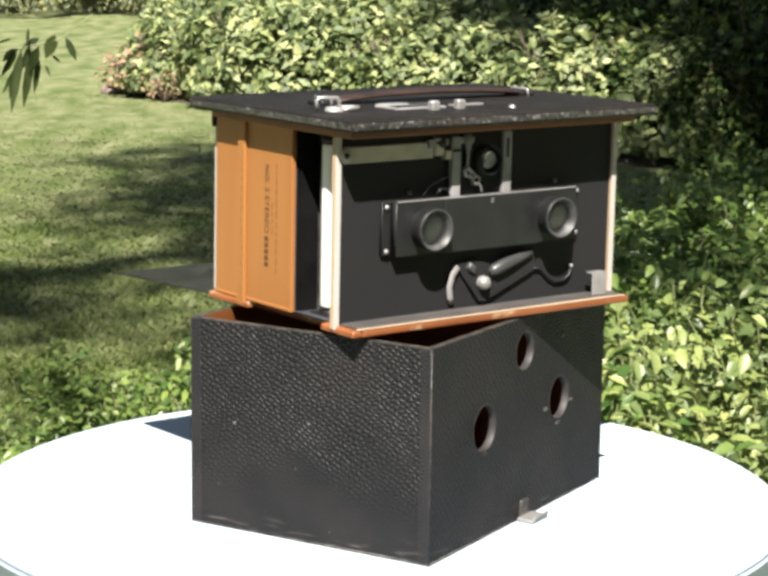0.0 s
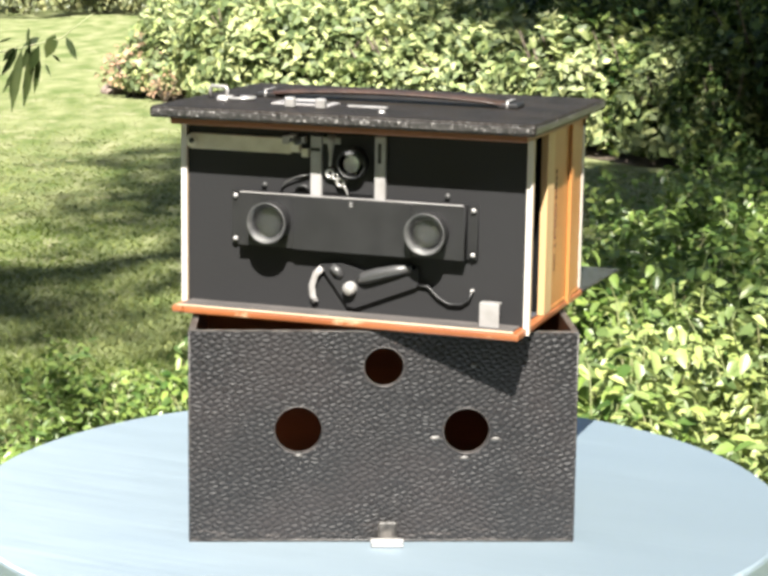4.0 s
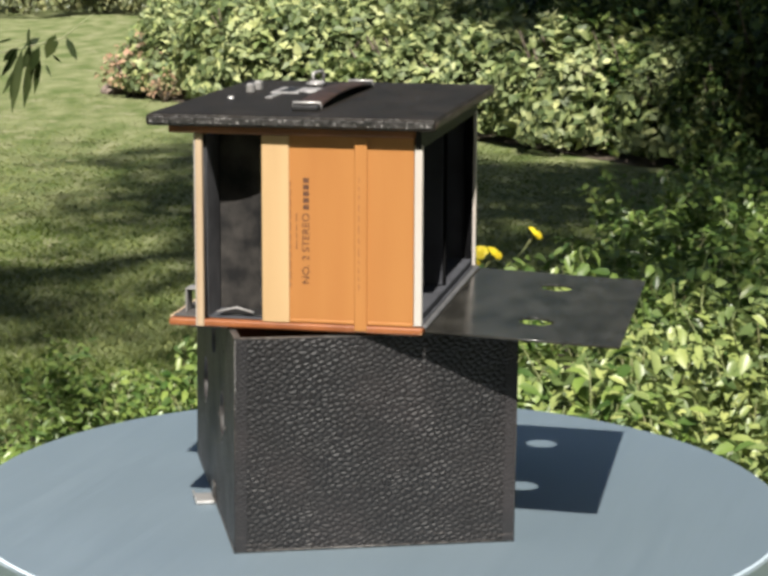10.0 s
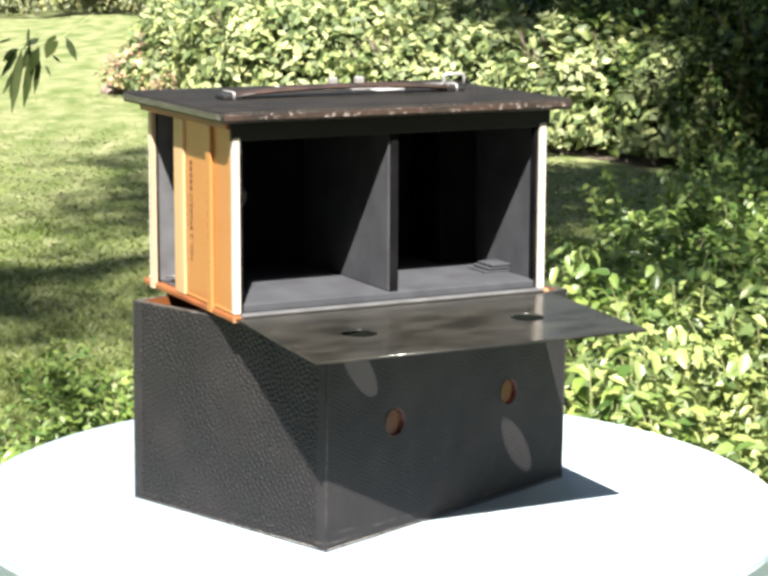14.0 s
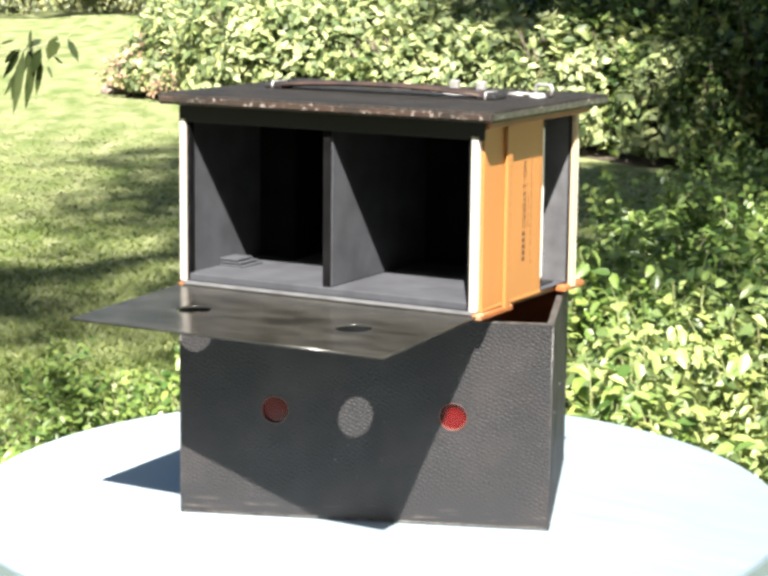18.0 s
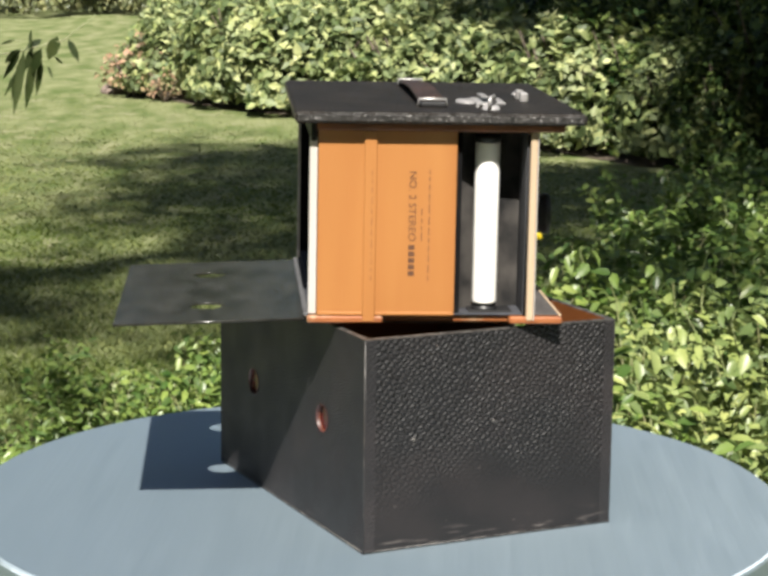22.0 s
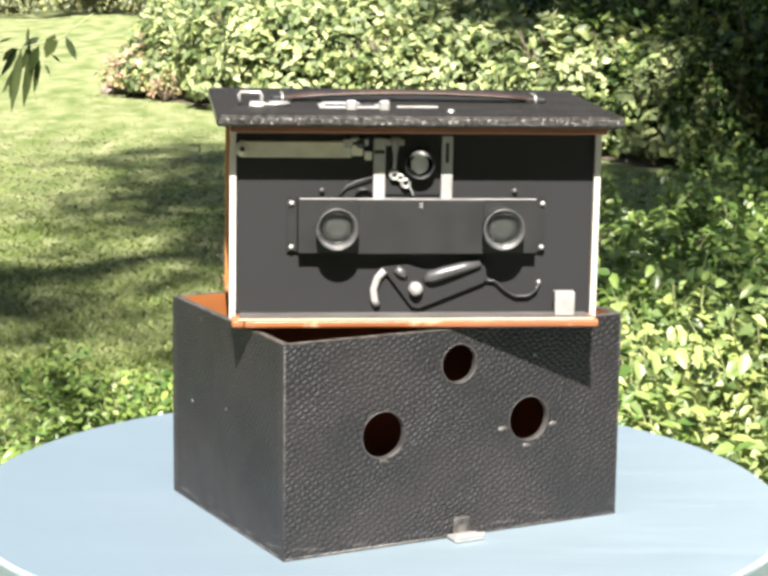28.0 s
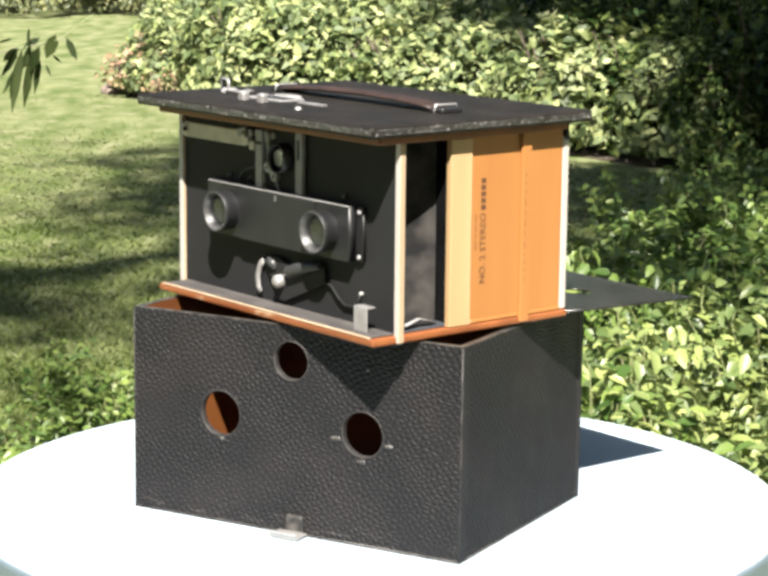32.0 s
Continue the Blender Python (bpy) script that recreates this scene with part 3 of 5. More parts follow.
def unseen_trees():
    """Tall unseen trees added behind the shrubs, at the sides and behind the viewer."""
    rg = np.random.RandomState(4)
    c = []
    for _ in range(46):
        a, h = rg.rand() * 6.283, 2.0 + 6.0 * rg.rand()
        r = (0.5 + 1.6 * rg.rand()) * (1.0 - 0.5 * abs(h - 4.5) / 4.5)
        c.append(np.array([math.cos(a) * r, math.sin(a) * r, h]) + rg.normal(size=(110, 3)) * np.array([.42, .42, .32]))
    c = np.concatenate(c)
    src = None
    spots = [(-9 + 3.1 * i, 23.0 + 1.5 * (i % 2), 50 * i) for i in range(8)] + [(-9.5, 12, 20), (-10, 5, 130), (7.5, 13.5, 75), (6.5, 6.5, 190), (8.5, 0, 10)]
    # Row behind the viewer, added to dim the sky light on the camera.
    spots += [(-9.2 + 2.6 * i, -8.6 - 0.7 * (i % 2), 83 * i) for i in range(8)] + [(-9.0, -3.0, 310), (9.0, -3.5, 260)]
    for x, y, turn in spots:
        if src is None:
            src = thing("garden_tree", "unseen tall leafy tree, added to cut sky light", "tree", "trees round the garden")
            part("trunk", tube([(0, 0, -0.05), (0.05, 0.02, 2.0), (0, 0.1, 4.5), (0.05, 0.1, 6.8)], 0.17, 10, taper=[1.2, 0.9, 0.6, 0.2]), BARK, src)
            for k in range(5):
                a = 1.257 * k
                part("limb", tube([(0.03, 0.05, 2.2 + 0.5 * k), (0.7 * math.cos(a), 0.7 * math.sin(a), 3.1 + 0.5 * k), (1.5 * math.cos(a), 1.5 * math.sin(a), 3.7 + 0.5 * k)], 0.06, 7, taper=[1, .6, .25]), BARK, src)
            np.random.seed(31)
            leaves("crown", c, rg.normal(size=c.shape) * 0.7 + np.array([0, 0, 0.8]), 0.20 + 0.14 * rg.rand(len(c)), LEAF_TREE, src, plain=True)
            src.matrix_basis = pose(x, y, 0, 0, 0, turn)
        else:
            copy_thing(src, pose(x, y, 0, 0, 0, turn))


unseen_trees()


def low_plants():
    variants = []
    for i in range(8):
        rg = np.random.RandomState(90 + i)
        lime = i >= 5
        ob = thing("leafy_plant", "low yellow-green leafy garden plant" if lime else "low bright green leafy garden plant", "plant", "low plants behind the table")
        n = 11
        bm = bmesh.new()
        cs, os_, ss = [], [], []
        for k in range(n):
            a, reach = rg.rand() * 6.283, 0.05 + 0.11 * rg.rand()
            h = 0.20 + 0.16 * rg.rand()
            top = Vector((math.cos(a) * reach, math.sin(a) * reach, h))
            tube([(top.x * .1, top.y * .1, -0.01), (top.x * .5, top.y * .5, h * .6), top], 0.0024, 5, bm, taper=[1, .8, .4])
            count = 66 if lime else 48
            for j in range(count):
                f = 0.15 + 0.85 * (j + rg.rand()) / count
                b = rg.rand() * 6.283
                c = np.array([top.x * f, top.y * f, h * f]) + np.array([math.cos(b), math.sin(b), 0.1]) * (0.018 + 0.020 * rg.rand())
                cs.append(c)
                os_.append([math.cos(b) * 0.55 + rg.normal() * .3, math.sin(b) * 0.55 + rg.normal() * .3 - 0.1, 0.9])
                ss.append((0.020 if lime else 0.024) + (0.020 if lime else 0.020) * rg.rand())
        np.random.seed(70 + i)
        part("woody_base", bm, STEM, ob)
        leaves("foliage", np.array(cs), np.array(os_), np.array(ss), LEAF_LIME if lime else LEAF_BRIGHT, ob, width=0.5, droop=0.25)
        variants.append(ob)
    rg = random.Random(8)
    spots = []
    for i in range(1500):
        x, y = rg.uniform(-0.66, 2.1), rg.uniform(1.6, 6.2)
        lim = float(np.interp(x, *zip(*BED_EDGE))) - 0.1
        if y > lim or abs(x) > 0.2 * (y + 1) + 0.45 or y < 1.55 + 0.9 * max(0.0, x - 0.4):
            continue
        if all((x - a) ** 2 + (y - b) ** 2 > ((0.105 if x > -0.2 else 0.06) + 0.012 * y) ** 2 for a, b, *_ in spots):
            spots.append((x, y, rg.uniform(0, 360), rg.uniform(0.75, 1.1) * (0.72 + 0.5 * min(0.0, x + 0.35) if x < -0.2 else 1.0)))
    used, count = set(), [0, 0]
    for x, y, turn, size in spots:
        m = pose(x, y, 0.0, 0, 0, turn)
        lime = x > 0.25 and y < 2.9 and rg.random() < 0.7
        count[lime] += 1
        src = variants[5 + count[1] % 3] if lime else variants[count[0] % 5]
        if src not in used:
            used.add(src)
            src.matrix_basis = m @ Matrix.Diagonal((size, size, size, 1))
        else:
            keep = src.scale.copy()
            src.scale = (size,) * 3
            copy_thing(src, m)
            src.scale = keep


low_plants()


def flowers():
    src = None
    for x, y, z, s in [(0.245, 4.0, 0.205, 1.0), (0.285, 4.05, 0.195, 0.85), (0.384, 4.05, 0.246, 1.0), (0.225, 3.9, 0.20, 0.8)]:
        if src is None:
            src = thing("yellow_flower", "small yellow flower on a green stem", "flower", "yellow flowers")
            part("stem", tube([(0, 0, -0.25), (0.01, 0, -0.12), (0, 0, 0)], 0.0025, 5), STEM, src)
            np.random.seed(3)
            for k in range(8):
                a = 2 * math.pi * k / 8
                c = np.array([[0.012 * math.cos(a), 0.012 * math.sin(a), 0.004]])
                leaves("petal", c, np.array([[0.3 * math.cos(a), 0.3 * math.sin(a) - .4, 1.0]]), np.array([0.027]), PETAL, src, width=0.7)
            part("centre", lathe([(0, -0.004), (0.007, -0.002), (0.006, 0.004), (0, 0.006)], n=10), PETAL, src)
            src.matrix_basis = pose(x, y, z, 35, 0, 0)
        else:
            copy_thing(src, pose(x, y, z, 35, 10, 60 * s))


flowers()


def shade_tree():
    """A tree beside the lawn; its unseen crown is laid out to give the dappled shade."""
    ob = thing("shade_tree", "leafy tree beside the lawn, unseen but for a twig, crown set to shade", "tree")
    bm = tube([(-4.9, -3.0, -0.05), (-4.85, -3.0, 2.2), (-4.7, -2.9, 5.0), (-4.4, -2.8, 8.4)], 0.22, 12, taper=[1.2, 0.95, 0.8, 0.4])
    part("trunk", bm, BARK, ob)
    for ex, ey, ez in [(-0.9, -3.5, 9.0), (-0.3, -2.0, 9.3), (0.9, -1.0, 9.4), (2.6, 0.5, 9.6), (-2.6, -4.5, 9.0)]:
        part("limb", tube([(-4.7, -2.9, 5.0), (-3.4, -2.9, 7.2), (-1.9 + ex * .2, -2.6 + ey * .2, 8.4), (ex, ey, ez)], 0.07, 8, taper=[1, .8, .5, .2]), BARK, ob)
    g = np.random.RandomState(12)
    cs = []
    edge_x, edge_y = zip(*BED_EDGE)
    # Unseen leaf clumps, each set sunward of a spot that should be shaded.
    for _ in range(2500):
        gx, gy = g.uniform(-2.4, 4.0), g.uniform(2.3, 13.0)          # where the shadow falls
        wob = noise.noise(Vector((gx * 1.3, gy * 0.8, 0.0)))
        bed = float(np.interp(gx, edge_x, edge_y))
        lawn = gy > bed + 0.35 and gy < 8.1 + 0.5 * wob and gx > -1.15 - 0.10 * (8.1 - gy) + 0.5 * wob and gx < 1.1
        if gy > 4.8 and gy < 7.6 and gx < -0.85 + 0.3 * wob:
            lawn = False
        deep = gx > 0.45 and gy > 5.1 + 0.4 * wob and gy < 12.5 and (gx > 0.16 + 0.07 * gy + 0.3 * wob or (gy > 9.2 and gx > 0.58 + 0.2 * wob))
        fleck = gx > 0.30 and 2.85 < gy < 3.9 and noise.noise(Vector((gx * 4.5, gy * 4.5, 7.0))) < 0.0 and (gx * 977 + gy * 463) % 1 < 0.35
        if not (lawn or deep or fleck) or wob < -0.38:
            continue
        if deep and gy > 7.0 and noise.noise(Vector((gx * 2.7, gy * 2.7, 5.0))) > (0.05 if gx > 1.25 else 0.17 if gy > 9.3 else 0.22 if gy < 7.7 else -0.10):
            continue
        if deep and gx > 1.0 and gy > 7.7 and (gx * 977 + gy * 463) % 1 < 0.25:
            continue
        if deep and gy <= 7.0 and noise.noise(Vector((gx * 3.0, gy * 2.4, 3.0))) > (0.02 if gx > 0.75 else 0.20):
            continue
        if not deep and gx > 0.3 and gy > 5.3 and noise.noise(Vector((gx * 2.4, gy * 2.0, 9.0))) > -0.06:
            continue
        if lawn and gy < 5.4 and gx < 0.2 and noise.noise(Vector((gx * 3.4, gy * 2.3, 4.0))) > (-0.10 if gy < 4.4 else 0.08):
            continue
        if lawn and noise.noise(Vector((gx * 2.6, gy * 1.5, 2.0))) > (0.10 if gy > 5.6 else 0.01):
            continue
        if lawn and noise.noise(Vector((gx * 4.6, gy * 2.4, 6.0))) > 0.30:
            continue
        if 0.12 < gx < 0.52 and 3.9 < gy < 4.75:
            continue
        z = (5.0 if deep else 8.4) + 1.0 * g.rand()
        c = np.array([gx, gy, 0.0]) + np.array(to_sun) * z / to_sun.z
        spread = 0.17 if deep and gy > 7.0 else 0.10 if fleck else 0.27
        cs.append(c + g.normal(size=(55, 3)) * np.array([spread, spread, .14]))
    cs = np.concatenate(cs)
    np.random.seed(21)
    leaves("crown", cs, g.normal(size=cs.shape) * 0.6 + np.array([0, 0, 1.0]), 0.125 + 0.07 * g.rand(len(cs)), LEAF_CROWN, ob, plain=True)
    # a twig of long narrow leaves that hangs into view
    twig = [(-4.72, -2.9, 4.4), (-2.6, 0.8, 2.3), (-1.15, 2.6, 0.98), (-0.75, 2.74, 0.755), (-0.661, 2.75, 0.771), (-0.617, 2.75, 0.782), (-0.576, 2.75, 0.793), (-0.548, 2.75, 0.816), (-0.519, 2.75, 0.837)]
    sway = part("twig", tube(twig, 0.0020, 6, taper=[7, 5, 2, 1.2, 1, 1, .8, .6, .4]), TWIG_BARK, ob, "thin pale green twig")
    # each leaf: where it leaves the twig, where its tip hangs (x, z over the tabletop), and how broad it looks
    hanging = [(-0.649, 0.034, -0.667, -0.082, 0.19), (-0.629, 0.034, -0.650, -0.076, 0.19), (-0.619, 0.020, -0.631, -0.051, 0.19), (-0.588, 0.060, -0.605, 0.016, 0.60),
               (-0.569, 0.055, -0.549, 0.013, 0.30), (-0.610, 0.004, -0.599, -0.018, 0.30), (-0.591, 0.025, -0.578, 0.009, 0.28), (-0.636, 0.072, -0.634, 0.030, 0.22),
               (-0.618, 0.053, -0.648, 0.033, 0.40), (-0.654, 0.038, -0.687, -0.020, 0.22), (-0.659, 0.036, -0.686, 0.008, 0.30), (-0.644, 0.017, -0.686, -0.049, 0.18),
               (-0.664, 0.052, -0.693, 0.043, 0.18), (-0.615, 0.040, -0.637, -0.011, 0.30), (-0.662, -0.002, -0.673, -0.060, 0.15), (-0.634, 0.040, -0.652, -0.010, 0.30)]
    base, tips, size, broad = [], [], [], []
    g = np.random.RandomState(17)
    for x0, z0, x1, z1, w in hanging:
        a, b = np.array([x0, 2.75 + 0.01 * g.normal(), TOP + z0]), np.array([x1, 2.75 + 0.01 * g.normal(), TOP + z1])
        base.append((a + b) / 2), tips.append((b - a) / np.linalg.norm(b - a)), size.append(np.linalg.norm(b - a)), broad.append(w)
    base, tips, size = np.array(base), np.array(tips), np.array(size)
    face = np.stack([0.3 * g.normal(size=len(base)), np.full(len(base), -1.0), 0.15 + 0.2 * g.normal(size=len(base))], 1)
    face -= tips * np.sum(face * tips, axis=1)[:, None]
    leaves("hanging_leaves", base, face, size, LEAF_TWIG, sway, width=np.array(broad) * 0.85, fold=0.04, tips=tips, label="dark narrow hanging leaves")
    return sway


TWIG = shade_tree()


def edge_stone():
    bm = lathe([(0, 0), (0.09, 0.0), (0.10, 0.03), (0.07, 0.075), (0, 0.085)], n=10)
    ob = part("edging_stone", bm, STONE, None)
    tagged(ob, "rounded pinkish stone at the hedge's end", "stone")
    ob.matrix_basis = pose(-1.50, 10.62, -0.008) @ Matrix.Diagonal((0.75, 0.7, 0.75, 1))


edge_stone()


# ---- round table ----
def round_table():
    ob = thing("round_table", "small round blue-grey painted garden table with a turning top", "table", m=pose(0, 0, 0))
    bm = lathe([(0, -0.022), (0.196, -0.022), (0.2015, -0.019), (0.2025, -0.012), (0.2025, -0.0022), (0.2020, -0.0008), (0.2010, 0), (0, 0)], n=128)
    for f in bm.faces:
        f.smooth = False
    uv = bm.loops.layers.uv.new("brush")
    ca, sa = math.cos(radians(BRUSH)), math.sin(radians(BRUSH))
    for f in bm.faces:
        for l in f.loops:
            x, y = l.vert.co.x, l.vert.co.y
            l[uv].uv = (x * ca + y * sa + 0.5, -x * sa + y * ca + 0.5)
    top = part("tabletop", bm, TABLE, ob, "blue-grey painted round tabletop with faint brush marks")
    top.matrix_basis = Matrix.Translation((0, 0, TOP))
    part("column", lathe([(0.03, 0.05), (0.028, 0.2), (0.022, 0.5), (0.05, TOP - 0.024), (0, TOP - 0.024)], n=24), TABLE_LEG, ob)
    for k in range(3):
        a = 2 * math.pi * k / 3 + 0.5
        part("foot", tube([(0, 0, 0.10), (0.10 * math.cos(a), 0.10 * math.sin(a), 0.07), (0.20 * math.cos(a), 0.20 * math.sin(a), 0.016)], 0.018, 8), TABLE_LEG, ob)
    return top


TABLETOP = round_table()


# ---- leather outer case ----
def outer_case():
    W, D, H, T = 0.0886, 0.0649, 0.0988, 0.0032
    ob = thing("camera_case", "black pebbled leatherette camera case with round holes, standing open", "camera case")
    up = Matrix.Rotation(math.pi / 2, 4, "X")
    plate([(-W, 0), (W, 0), (W, H), (-W, H)], [(-0.0388, 0.0529, 0.0111), (0.0381, 0.0527, 0.0108), (0.0, 0.0825, 0.0093)], 0.0012,
                  Matrix.Translation((0, -D + 0.0006, 0)) @ up, "front_wall", LEATHER, ob)
    plate([(-W + T, 0.003), (W - T, 0.003), (W - T, H), (-W + T, H)], [(-0.0388, 0.0529, 0.0110), (0.0381, 0.0527, 0.0107), (0.0, 0.0825, 0.0092)], 0.002,
          Matrix.Translation((0, -D + 0.0023, 0)) @ up, "front_lining", CASE_WOOD, ob, "orange-brown wooden lining")
    plate([(-W, 0), (W, 0), (W, H), (-W, H)], [(-0.0425, 0.0530, 0.0066), (0.0425, 0.0526, 0.0066)], 0.0012,
                 Matrix.Translation((0, D - 0.0006, 0)) @ up, "back_wall", LEATHER_BACK, ob)
    plate([(-W + T, 0.003), (W - T, 0.003), (W - T, H), (-W + T, H)], [(-0.0425, 0.0530, 0.0062), (0.0425, 0.0526, 0.0062)], 0.002,
          Matrix.Translation((0, D - 0.0023, 0)) @ up, "back_lining", CASE_WOOD, ob, "orange-brown wooden lining")
    for s in (-1, 1):
        part("side_wall", box(*sorted((s * W, s * (W - 0.0012))), -D + 0.0012, D - 0.0012, 0, H, 0.0003), LEATHER_RIGHT if s > 0 else LEATHER_LEFT, ob)
        for q in (-1, 1):
            part("edge_strip", box(*sorted((s * (W - 0.0001), s * (W + 0.00025))), *sorted((q * (D - 0.0004), q * (D - 0.0058))), 0.0006, H - 0.0004, 0.0002), LEATHER_BACK, ob, "smooth leather strip folded round the corner")
        part("side_lining", box(*sorted((s * (W - 0.0013), s * (W - T))), -D + T, D - T, 0.003, H, 0.0003), CASE_WOOD, ob, "orange-brown wooden lining")
        for q in (-1, 1):
            part("corner_edge", tube([(s * (W - .0004), q * (D - .0004), 0.0008), (s * (W - .0004), q * (D - .0004), H - 0.0005)], 0.0005, 6), RIM_WORN, ob, "worn case edge")
    part("floor", box(-W + .0013, W - .0013, -D + .0013, D - .0013, 0.0002, 0.003, 0), CASE_WOOD, ob)
    for x0, x1, y0, y1 in [(-W, W, -D, -D + T), (-W, W, D - T, D), (-W, -W + T, -D + T, D - T), (W - T, W, -D + T, D - T)]:
        part("rim", box(x0, x1, y0, y1, H - 0.0003, H + 0.0002, 0.0001), RIM_WORN, ob, "scuffed top rim")
    for q in (-1, 1):
        part("foot_edge", tube([(-W + .001, q * (D - .0002), 0.0009), (W - .001, q * (D - .0002), 0.0009)], 0.0005, 6), RIM_WORN, ob, "scuffed lower edge")
        part("foot_edge", tube([(q * (W - .0002), -D + .001, 0.0009), (q * (W - .0002), D - .001, 0.0009)], 0.0005, 6), RIM_WORN, ob, "scuffed lower edge")
    for x, z, r in [(-0.0388, 0.0529, 0.0114), (0.0381, 0.0527, 0.0111), (0.0, 0.0825, 0.0096)]:
        part("hole_ring", lathe([(r, 0.0001), (r - 0.0003, 0.0004), (r - 0.0007, 0.0001), (r - 0.0007, -0.0034)], Matrix.Translation((x, -D, z)) @ up, 36), RIM_DARK, ob, "dark worn edge of a hole")
    for x, z in [(-0.0425, 0.0530), (0.0425, 0.0526)]:
        part("window_ring", lathe([(0.0069, 0.0003), (0.0066, 0.0005), (0.0063, 0.0002), (0.0063, -0.003)], Matrix.Translation((x, D, z)) @ Matrix.Rotation(-math.pi / 2, 4, "X"), 28), RED_RIM, ob, "reddish eyelet of a red window")
        pane = part("red_window", lathe([(0, 0), (0.0056, 0), (0.0062, 0.0001), (0.0062, 0.0007), (0.0060, 0.0008), (0.0054, 0.0008), (0, 0.0008)], Matrix.Translation((x, D - 0.0022, z)) @ Matrix.Rotation(-math.pi / 2, 4, "X"), 28), RUBY, ob, "round ruby glass window")
        pane.visible_shadow = False
    latch = part("latch", box(-0.0020, 0.0070, -D - 0.0012, -D + 0.0002, 0.0004, 0.0100, 0.0010), RIM_WORN, ob, "small nickel latch plate")
    part("catch", box(-0.0055, 0.0095, -D - 0.010, -D - 0.0008, 0.0004, 0.0022, 0.0004), STEEL, latch)
    part("catch_lip", box(-0.0055, 0.0095, -D - 0.0105, -D - 0.0095, 0.0022, 0.0040, 0.0003), STEEL, latch)
    for s, y, z in [(-1, -0.0009, 0.0560), (-1, 0.0401, 0.0512)]:
        part("nail", lathe([(0, 0.0007), (0.0008, 0.0004), (0.0011, -0.0002)], Matrix.Translation((s * W, y, z)) @ Matrix.Rotation(s * math.pi / 2, 4, "Y"), 12), RIM_WORN, ob, "small nail head")
    for x, z, wide in [(0.0240, 0.0492, 1.35), (0.0516, 0.0488, 1.1), (0.0376, 0.0399, 1.2), (-0.0388, 0.0407, 1.0), (0.0408, 0.0835, 0.6)]:
        part("torn_leather", lathe([(0, 0.0008), (0.0016, 0.0006), (0.0026, -0.0002)], Matrix.Translation((x, -D, z)) @ up @ Matrix.Diagonal((wide, 0.55, 1, 1)), 7), RIM_WORN, ob, "torn spot in the leather")
    return ob


CASE = outer_case()


